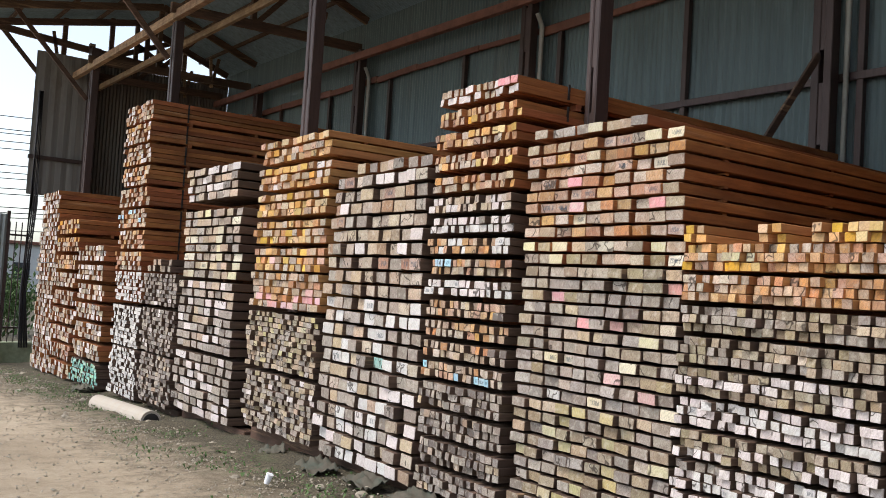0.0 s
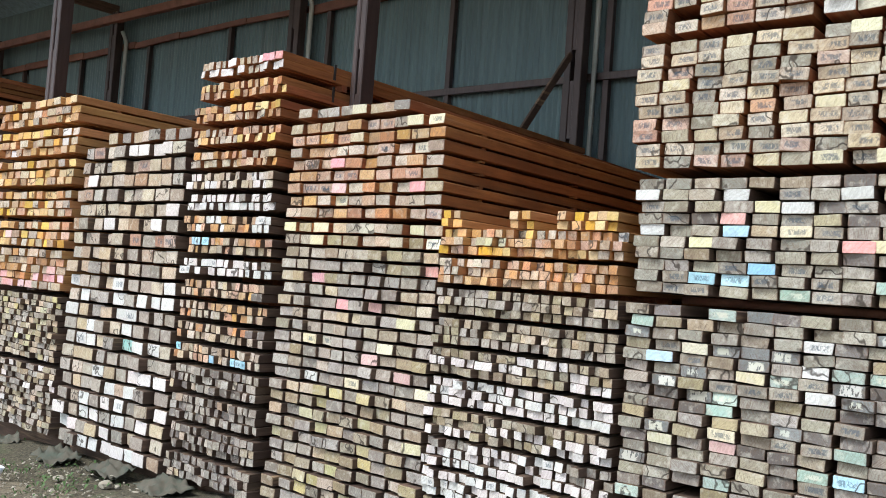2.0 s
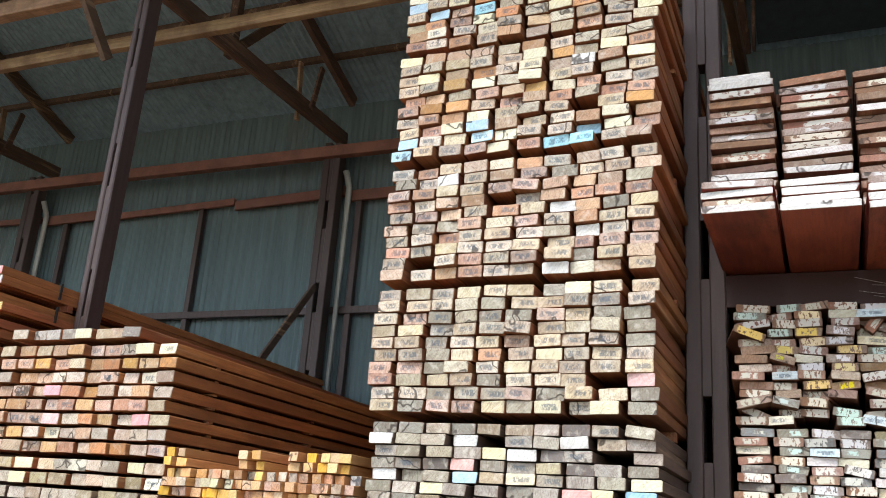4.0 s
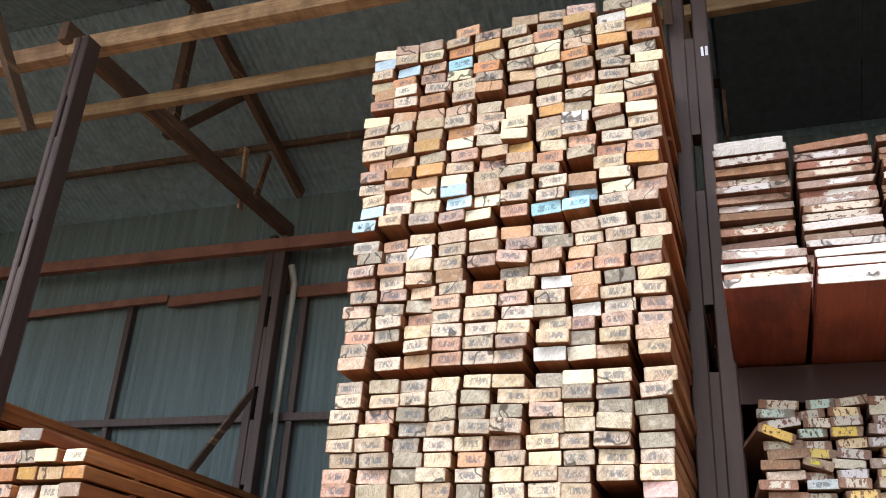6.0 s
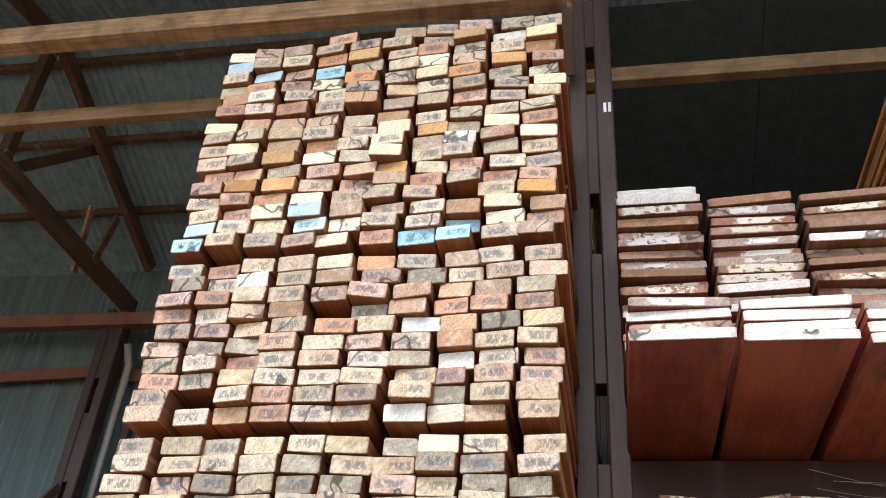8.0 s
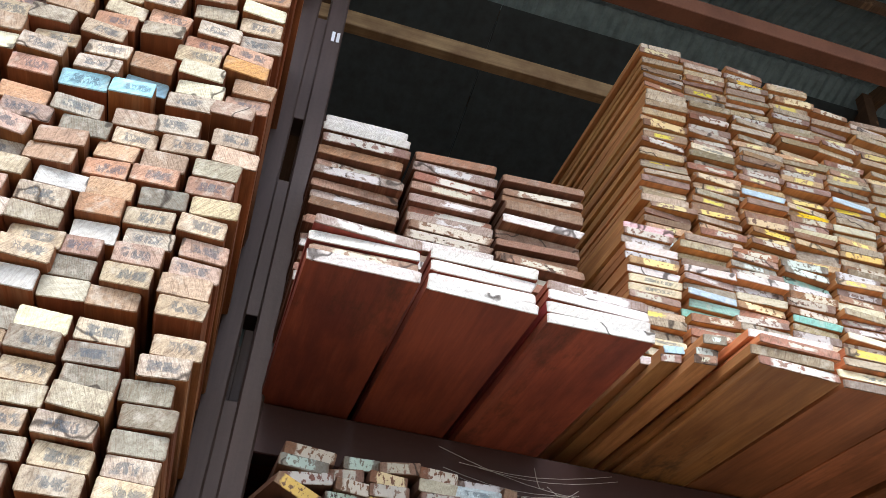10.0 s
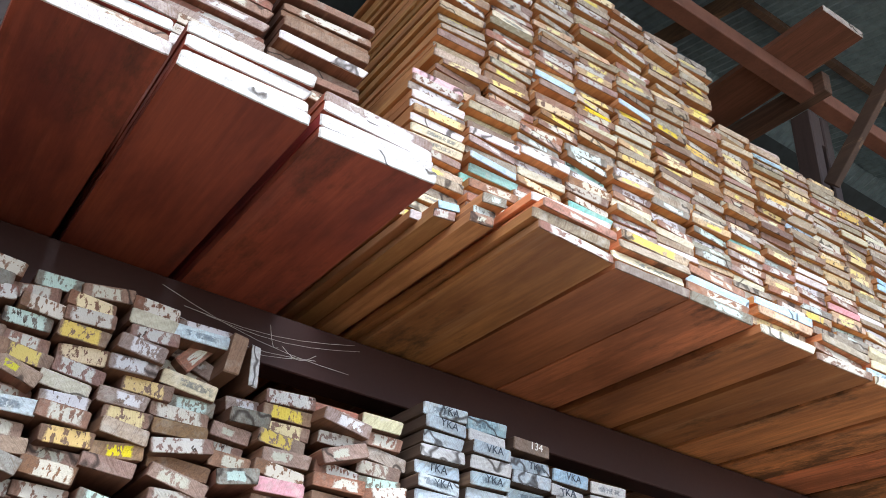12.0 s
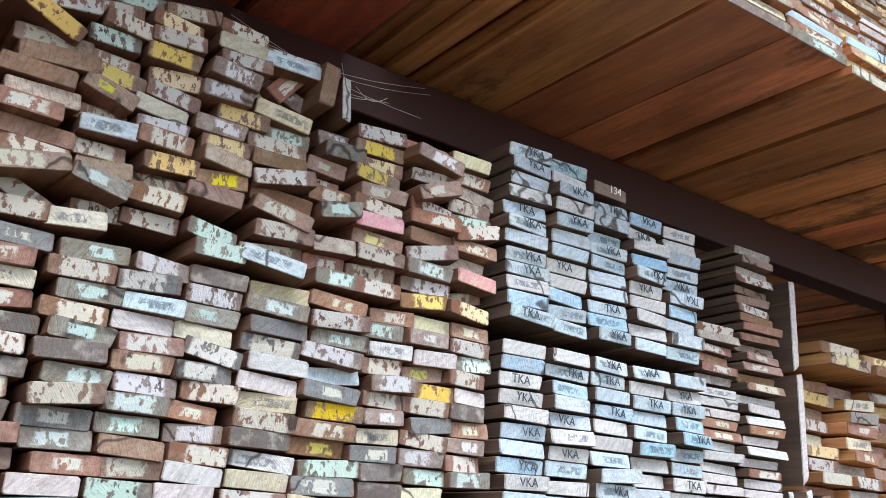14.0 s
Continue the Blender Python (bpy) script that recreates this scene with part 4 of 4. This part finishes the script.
for k in range(5):
    yb = -0.885 - 0.163 * k
    zt = (2.67, 2.67, 2.58, 2.60, 2.60)[k]
    for j, (za, zb2) in enumerate(((0.14, 1.0), (1.02, 2.13), (2.148, zt))):
        b = bundle(yb - 0.155, yb, za, zb2, 0.150, 0.0405, [("ice", 6), ("ice_blue", 2), ("white", 3)], "grey", x=4.48, length=3.4, jx=0.014, tilt=0.6, gap_z=0.003, wild=0.14, yaw=0.8, joined=(lambda y: True) if j == 0 else None, seed=370 + k * 3 + j, group="boards on the lower rack", label="pile of boards with pale blue stamped ends")
        tka.append(b)
bearers(-2.14, -1.72, 0.14, 4.55, 3.4)
for k, (ya, yb, zt) in enumerate(((-1.92, -1.715, 2.33), (-2.15, -1.94, 2.62))):
    bundle(ya, yb, 0.14, 1.55, 0.2, 0.03, [("rosewhite", 4), ("brown_white", 4), ("grey", 2)], "grey", x=4.52, length=3.4, jx=0.02, tilt=0.5, gap_z=0.004, joined=lambda y: True, seed=390 + k, group="boards on the lower rack", label="pile of thin boards with whitewashed ends")
    bundle(ya, yb, 1.56, 2.1, 0.2, 0.03, [("white", 4), ("rosewhite", 4), ("brown_white", 2)], "grey", x=4.52, length=3.4, jx=0.02, tilt=0.5, gap_z=0.004, seed=392 + k, group="boards on the lower rack", label="pile of thin boards with whitewashed ends")
    bundle(ya, yb, 2.11, zt, 0.2, 0.03, [("brown", 4), ("brown_white", 4), ("grey", 3)], "grey", x=4.50, length=3.4, jx=0.03, tilt=0.7, gap_z=0.004, wild=0.1, seed=394 + k, group="boards on the lower rack", label="pile of thin brown boards")
bearers(-3.7, -2.42, 0.14, 4.6, 3.4)
bundle(-3.7, -2.42, 0.14, 1.2, 0.2, 0.045, P_MESS, "grey", x=4.6, length=3.4, jx=0.05, tilt=1.5, wild=0.1, joined=lambda y: True, seed=400, group="boards on the lower rack", label="pile of mixed boards with chalked ends")
bundle(-3.7, -2.42, 1.21, 2.25, 0.2, 0.045, [("brown_white", 5), ("brown", 3), ("cream", 2), ("gold_yellow", 2), ("grey", 2)], "honey", x=4.58, length=3.4, jx=0.05, tilt=1.5, wild=0.12, gap_z=0.004, seed=401, group="boards on the lower rack", label="pile of mixed boards with chalked ends")
bundle(-3.3, -2.42, 2.27, 2.38, 0.26, 0.045, [("brown_white", 3), ("gold_yellow", 2)], "honey", x=4.5, length=3.4, jx=0.06, tilt=1.0, seed=402, group="boards on the lower rack", label="loose wide boards on a pile")

# boards stood on end beside the thin boards
for k, (y, zt, lean) in enumerate(((-2.24, 2.55, 0.02), (-2.30, 2.15, -0.05), (-2.37, 2.02, 0.06))):
    stood = tagged(new("leaning_board"), "whitewashed plank stood on edge between the piles", "board", "boards stood on edge")
    stood.location = (4.47 + 0.03 * k, y, 0.1)
    stood.rotation_euler = (lean, 0, 0)
    me = board_mesh(3.2, ("rosewhite", "white", "brown_white")[k], "grey", k)
    for j in range(6):
        pz, ph = (0.12, 0.52, 0.92, 1.32, 1.72, 2.115)[j], (0.39 if j < 5 else 0.34)
        if 0.1 + pz + ph < zt + 0.05:
            ob = new("board", me)
            ob.matrix_basis = Matrix.Translation((0.01 * j, 0, pz + ph / 2)) @ Matrix.Diagonal((1, 0.045, ph, 1))
            ob.parent = stood
    part("batten", box(0.1, 3.0, -0.022, 0.022, -0.04, 0.125, 0), SIDE["grey"], stood)

# stamped letters and a chalked number on board ends
def lettering(text, size, material):
    cu = bpy.data.curves.new("marking", "FONT")
    cu.body, cu.size, cu.extrude, cu.align_x, cu.align_y = text, size, 0.0006, "CENTER", "CENTER"
    cu.materials.append(material)
    return cu


ink = plain("black_ink", (0.02, 0.025, 0.035), 0.7, 0, (0.2, 0.24, 0.28), 0.5, 40)
chalk = plain("white_chalk", (0.8, 0.78, 0.72), 0.9, 0, (0.4, 0.3, 0.25), 0.5, 40)
stamp, number = lettering("TKA", 0.033, ink), lettering("134", 0.034, chalk)
stamps = [stamp, lettering("VKA", 0.032, ink), lettering("YKA", 0.032, ink)]
rg = random.Random(5)
for b in tka:
    for ob in [c for c in b.children if c.name.startswith("board")]:
        if rg.random() < 0.4:
            t = new("marking", rg.choice(stamps))
            t.parent = b
            flip = 180 if rg.random() < 0.15 else 0
            c = ob.matrix_basis.translation
            t.matrix_basis = Matrix.Translation((c.x - 0.010, c.y + rg.uniform(-0.02, 0.02), c.z)) @ pose(0, 0, 0, 90, 0, -90) @ pose(0, 0, 0, 0, 0, flip + rg.gauss(0, 5))
top = bundle(-1.385, -1.22, 2.60, 2.645, 0.15, 0.044, [("brown", 1)], "grey", x=4.5, length=3.4, seed=451, group="boards on the lower rack", label="single brown board with a chalked number")
t = new("marking", number)
t.parent = top
t.matrix_basis = Matrix.Translation((-0.03, 0.0, 0.022)) @ pose(0, 0, 0, 90, 0, -90)

# ---- yard edge ----
def lump(x, y, r, material, name, label, category, flat=0.6, seed=0, kind="", group=""):
    bm = bmesh.new()
    bmesh.ops.create_icosphere(bm, subdivisions=2, radius=r)
    for v in bm.verts:
        v.co *= 1 + 0.35 * noise.noise(v.co * (1.6 / r) + Vector((seed, seed * 2.1, 0)))
        v.co.z *= flat
    ob = part(name, bm, material, None)
    ob.location = (x, y, ground_z(x, y) + r * flat * 0.35)
    ob.rotation_euler = (0, 0, seed)
    return tagged(ob, label, category, group, kind)


pipe_axis = [(3.60, 10.55, ground_z(3.6, 10.5) + 0.0), (3.52, 12.45, ground_z(3.5, 12.4) + 0.01)]
bm = tube([pipe_axis[0], Vector(pipe_axis[0]).lerp(Vector(pipe_axis[1]), 0.5), pipe_axis[1]], 0.125, 20)
tagged(part("concrete_pipe", bm, PALE, None, "", False), "pale smooth round post lying on the dirt", "pipe")
bore = bpy.data.objects["concrete_pipe"]
# flat black disc on the solid end stands for the shade inside a bore
part("bore", tube([Vector(pipe_axis[0]) + Vector((0.0004, -0.008, 0)), Vector(pipe_axis[0]) + Vector((0, 0.004, 0))], 0.095, 20), STRAP, bore, "black disc set as the shade in a hollow end")
rg = random.Random(11)
for k in range(46):
    x, y = rg.gauss(3.3, 0.35), rg.uniform(4.5, 18)
    lump(x, y, rg.uniform(0.015, 0.05), STONE, "stone", "muddy stone lying on the dirt", "stone", 0.6, k, "", "stones along the stacks")


def rag(x, y, w, seed):
    bm = bmesh.new()
    n = 10
    g = [[bm.verts.new(((i / n - 0.5) * w * 0.6, (j / n - 0.5) * w, 0.10 * abs(noise.noise(Vector((i * 0.45 + seed, j * 0.4, seed)))) + 0.03 * noise.noise(Vector((i * 0.9, j * 0.9 + seed, 3))) - 0.01 + 0.06 * i / n)) for j in range(n + 1)] for i in range(n + 1)]
    for i in range(n):
        for j in range(n):
            bm.faces.new((g[i][j], g[i + 1][j], g[i + 1][j + 1], g[i][j + 1]))
    ob = part("sacking", bm, RAG, None, "", True)
    solid(ob, 0.006)
    ob.location = (x, y, ground_z(x, y))
    ob.rotation_euler = (0, 0, rg.uniform(-0.4, 0.4))
    tagged(ob, "crumpled grimy sacking beneath a lumber stack", "sacking", "sacking along the stacks")


for k, (x, y, w) in enumerate(((3.87, 7.9, 0.4), (3.84, 6.95, 0.45), (3.87, 6.2, 0.4), (3.87, 5.5, 0.5), (3.87, 14.6, 0.5))):
    rag(x, y, w, k * 3.3)
cup = bmesh.new()
bmesh.ops.create_cone(cup, cap_ends=True, segments=14, radius1=0.022, radius2=0.031, depth=0.08)
cup = part("plastic_cup", cup, PLASTIC, None)
cup.location = (3.2, 6.55, ground_z(3.2, 6.5) + 0.045)
cup.rotation_euler = (0.25, 0.2, 0)
tagged(cup, "crushed clear plastic cup standing on the dirt", "cup")


def weeds():
    bm = bmesh.new()
    rg = random.Random(3)
    for _ in range(3600):
        x, y = 3.3 + rg.gauss(0, 0.30), rg.uniform(4.0, 18.5)
        if noise.noise(Vector((x * 1.3, y * 1.3, 7))) < 0.05:
            continue
        z, a, l = ground_z(x, y), rg.uniform(0, 6.28), rg.uniform(0.015, 0.06)
        d = Vector((math.cos(a), math.sin(a), 0))
        side = Vector((-d.y, d.x, 0)) * l * 0.22
        p = Vector((x, y, z + 0.005))
        q1, q2 = p + d * l * 0.5 + Vector((0, 0, l * 0.6)), p + d * l + Vector((0, 0, l * 0.5))
        v = [bm.verts.new(c) for c in (p, q1 + side, q2, q1 - side)]
        bm.faces.new(v)
    tagged(part("weeds", bm, LEAF, None), "low green weeds along the foot of the stacks", "weeds", "", "stuff")


def litter():
    bm = bmesh.new()
    rg = random.Random(4)
    for _ in range(6000):
        x, y = rg.uniform(0.6, 3.8) if rg.random() < 0.5 else rg.gauss(3.1, 0.4), rg.uniform(3.0, 20)
        z, a, r = ground_z(x, y), rg.uniform(0, 6.28), rg.uniform(0.004, 0.02)
        m = Matrix.Translation((x, y, z + 0.012)) @ Euler((rg.uniform(-0.5, 0.5), rg.uniform(-0.5, 0.5), a)).to_matrix().to_4x4()
        s = (r, r * rg.uniform(0.4, 1), r * rg.uniform(0.3, 0.7))
        vs = [bm.verts.new(m @ Vector((i * s[0], j * s[1], k * s[2]))) for i, j, k in ((1, 0, 0), (0, 1, 0), (-1, 0, 0), (0, -1, 0), (0, 0, 1), (0, 0, -1))]
        for i, j in ((0, 1), (1, 2), (2, 3), (3, 0)):
            bm.faces.new((vs[i], vs[j], vs[4])), bm.faces.new((vs[j], vs[i], vs[5]))
    tagged(part("gravel", bm, STONE, None), "loose gravel and chips on the dirt yard", "gravel", "", "stuff")


weeds()
litter()

# ---- beyond the far gate ----
gz = ground_z(0, 21)
gate = tagged(new("metal_gate"), "grey corrugated metal gate leaf standing open", "gate")
gate.location = (3.36, 20.6, gz)
solid(part("sheet", corrugated((-1.4, 0, 0.08), (1, 0, 0), (0, 0, 1), 1.75, 3.05, (0, 1, 0), 0.09, 0.012), FENCE, gate), 0.004)
for x in (-1.4, 0.36):
    part("frame_post", box(x - 0.03, x + 0.03, 0.02, 0.08, 0, 3.2, 0.004), STEEL, gate)
for z in (0.15, 1.5, 2.9):
    part("frame_rail", box(-1.4, 0.36, 0.025, 0.07, z, z + 0.06, 0.004), STEEL, gate)
kerb = structure("low_wall", box(2.9, 4.6, 21.1, 21.3, gz - 0.1, gz + 0.42, 0.02), GREENWALL, "mossy low concrete wall at the gate")
bars = tagged(new("bar_fence"), "dark steel bar fence on the low wall", "fence")
bars.location = (3.5, 21.2, gz + 0.4)
for k in range(7):
    part("bar", tube([(0.12 * k, 0, 0), (0.12 * k, 0, 2.6)], 0.012, 6), STEEL, bars)
for z in (0.3, 2.3):
    part("rail", box(-0.05, 0.8, -0.015, 0.015, z, z + 0.04, 0), STEEL, bars)
hoses = tagged(new("hose_bundle"), "dark grey hoses hanging beside the end opening", "hose")
hoses.location = (4.1, 20.55, gz)
for k in range(4):
    part("hose", tube([(0.05 * k, 0, 0.35), (0.03 * k - 0.05, 0.02, 1.5), (0.04 * k, 0, 3.4), (0.02 * k, 0, 5.8)], 0.022, 7), WIRE, hoses, "", True)

HOUSE = plain("pale_render_wall", (0.55, 0.56, 0.55), 0.9, 0, (0.35, 0.34, 0.32), 0.4, 0.7)
BLUE = plain("blue_sign_paint", (0.03, 0.22, 0.62), 0.5, 0, (0.02, 0.12, 0.4), 0.3, 3)
GLASS = plain("dark_window_glass", (0.03, 0.035, 0.04), 0.15, 0, (0.02, 0.02, 0.02), 0.2, 1)


def house(x, y, w, d, h, storeys):
    ob = tagged(new("house"), "pale rendered house beyond the gate with a low roof", "house")
    ob.location = (x, y, gz)
    part("wall", box(-w / 2, w / 2, 0, d, 0, h, 0.02), HOUSE, ob)
    part("roof", box(-w / 2 - 0.3, w / 2 + 0.3, -0.4, d + 0.3, h, h + 0.25, 0.03), RUSTY, ob)
    for s in range(storeys):
        for k in range(int(w / 2.2)):
            win = part("window", box(-w / 2 + 0.7 + 2.2 * k, -w / 2 + 1.9 + 2.2 * k, -0.03, 0.05, 0.9 + 3 * s, 2.2 + 3 * s, 0.01), GLASS, ob)
            part("sill", box(-w / 2 + 0.6 + 2.2 * k, -w / 2 + 2.0 + 2.2 * k, -0.12, 0.02, 0.8 + 3 * s, 0.895 + 3 * s, 0.01), CONCRETE, win)
    return ob


house(2.0, 62, 9, 8, 5.6, 2)
house(14.0, 75, 10, 8, 3.6, 1)
sign = tagged(new("roadside_sign"), "blue sign board with white marks on a pole", "sign")
sign.location = (6.6, 45, gz)
part("pole", tube([(0, 0, 0), (0, 0, 4.6)], 0.06, 8), STEEL, sign)
panel = part("panel", box(-0.55, 0.55, -0.1, -0.05, 4.0, 4.7, 0.01), BLUE, sign)
for k in range(2):
    part("white_bar", box(-0.35, 0.35, -0.115, -0.102, 4.2 + 0.22 * k, 4.3 + 0.22 * k, 0), PLASTIC, panel)


def bush(x, y, r, h, seed):
    rg = random.Random(seed)
    ob = tagged(new("shrub"), "green leafy shrub beyond the gate", "shrub", "shrubs beyond the gate")
    ob.location = (x, y, gz)
    part("trunk", tube([(0, 0, 0), (0.05, 0, h * 0.4), (0.1, 0.05, h * 0.8)], 0.05, 7), RAFTER, ob)
    bm = bmesh.new()
    for _ in range(900):
        c = Vector((rg.gauss(0, r * 0.45), rg.gauss(0, r * 0.45), h * 0.55 + rg.gauss(0, h * 0.22)))
        m = Matrix.Translation(c) @ Euler((rg.uniform(0, 6), rg.uniform(0, 6), rg.uniform(0, 6))).to_matrix().to_4x4()
        l = rg.uniform(0.06, 0.14)
        bm.faces.new([bm.verts.new(m @ Vector(p)) for p in ((-l, 0, 0), (0, l * 0.4, 0.02), (l, 0, 0), (0, -l * 0.4, 0.02))])
    part("crown", bm, LEAF, ob)


for k, (x, y, r, h) in enumerate(((4.6, 27, 0.9, 2.2), (5.6, 30, 1.0, 1.8), (3.6, 33, 1.2, 2.6))):
    bush(x, y, r, h, k)

# overhead cables
pole = tagged(new("utility_pole"), "tall grey concrete utility pole beyond the gate", "pole")
pole.location = (-3.5, 48, gz)
part("shaft", tube([(0, 0, 0), (0, 0, 9.5)], 0.14, 12), CONCRETE, pole)
part("crossarm", box(-0.9, 0.9, -0.05, 0.05, 8.6, 8.72, 0.01), STEEL, pole)
rg = random.Random(9)
for k in range(14):
    za, zb3 = 5.0 + 0.42 * k + rg.uniform(-0.1, 0.1), 4.2 + 0.40 * k + rg.uniform(-0.3, 0.3)
    pts = [Vector((-14, 46, gz + za)).lerp(Vector((16, 47, gz + zb3)), u / 14) - Vector((0, 0, 1.0 * math.sin(math.pi * u / 14))) for u in range(15)]
    tagged(part("overhead_cable", tube(pts, 0.02, 5), WIRE, None), "thin black overhead cable against the sky", "cable", "overhead cables", "structure")

# black straps round the strapped bundles
for k in range(8):
    z0 = 1.46 + 0.315 * k
    strap = tagged(part("strap", box(4.62, 4.645, 12.938, 12.944, z0 + 0.005, z0 + 0.27, 0), STRAP, None), "black band round a bundle of orange battens", "strap", "straps on bundles")
for z0 in (2.55, 2.70, 2.86):
    tagged(part("strap", box(4.42, 4.44, 4.680, 4.686, z0, z0 + 0.11, 0), STRAP, None), "black band round a layer of squared lumber", "strap", "straps on bundles")

# paper tag on the rack post
tag = tagged(new("paper_tag"), "small white paper tag stuck on the steel post", "tag")
tag.location = (4.797, 0.49, 4.72)
for k in range(2):
    part("white_bar", box(-0.002, 0.0, -0.018 + 0.022 * k, -0.004 + 0.022 * k, -0.03, 0.03, 0), PLASTIC, tag)

# wide plank stored up on the eaves beam and the wall head
plank = tagged(new("stored_plank"), "wide maroon-brown plank with a white end laid across the roof beams", "plank")
plank.location = (4.36, -3.55, 5.792)
plank.rotation_euler = (0, radians(1.75), 0)
ob = new("board", board_mesh(4.0, "rosewhite", "umber", 2))
ob.matrix_basis = Matrix.Diagonal((1, 0.38, 0.04, 1))
ob.parent = plank

# cobweb strands across the rack beam
rg = random.Random(21)
web = tagged(new("cobweb"), "grey cobweb strands hanging on the maroon beam", "cobweb")
web.location = (4.80, -0.55, 2.86)
for k in range(7):
    a, c = Vector((0.008, rg.uniform(-0.35, 0.1), rg.uniform(-0.05, 0.09))), Vector((-0.01, rg.uniform(0.0, 0.4), rg.uniform(-0.1, 0.09)))
    part("strand", tube([a.lerp(c, u / 6) - Vector((0.01, 0, 0.03 * math.sin(math.pi * u / 6))) for u in range(7)], 0.0009, 4), RAGWEB, web)

# boards stood on edge on the untidy pile
for k, (y, w, tl, end) in enumerate(((-0.30, 0.045, 6, "brown_white"), (-0.365, 0.03, -4, "white"), (-0.22, 0.05, 38, "brown_white"))):
    edge = tagged(new("board_on_edge"), "brown board stood on edge on an untidy pile", "board", "boards stood on edge")
    edge.location = (4.46 + 0.03 * k, y, 2.555)
    ob = new("board", board_mesh(3.4, end, "umber", k))
    ob.matrix_basis = Matrix.Translation((0, 0, 0.058)) @ pose(0, 0, 0, tl, 0, 0) @ Matrix.Diagonal((1, w, 0.115, 1))
    ob.parent = edge

member("gable_stub", (4.35, Y1 - 0.12, 6.55), (4.45, Y1 - 0.12, 6.05), 0.04, 0.07, RAFTER)
member("gable_stub", (5.15, Y1 - 0.2, 6.3), (5.15, Y1 - 0.2, 6.42), 0.12, 0.12, RAFTER)
# pale splintered offcuts lying on top of the stout boards
for k, (x, y, a) in enumerate(((4.55, 3.32, 12), (5.9, 3.36, -8))):
    chip = tagged(new("offcut"), "pale wooden offcut lying on a stack of boards", "offcut", "offcuts on the stacks")
    chip.location = (x, y, 2.395)
    chip.rotation_euler = (0, 0, radians(a))
    part("sliver", bar((0, 0, 0.02), (0.35, 0.02, 0.025), 0.07, 0.03), SIDE["honey"], chip)
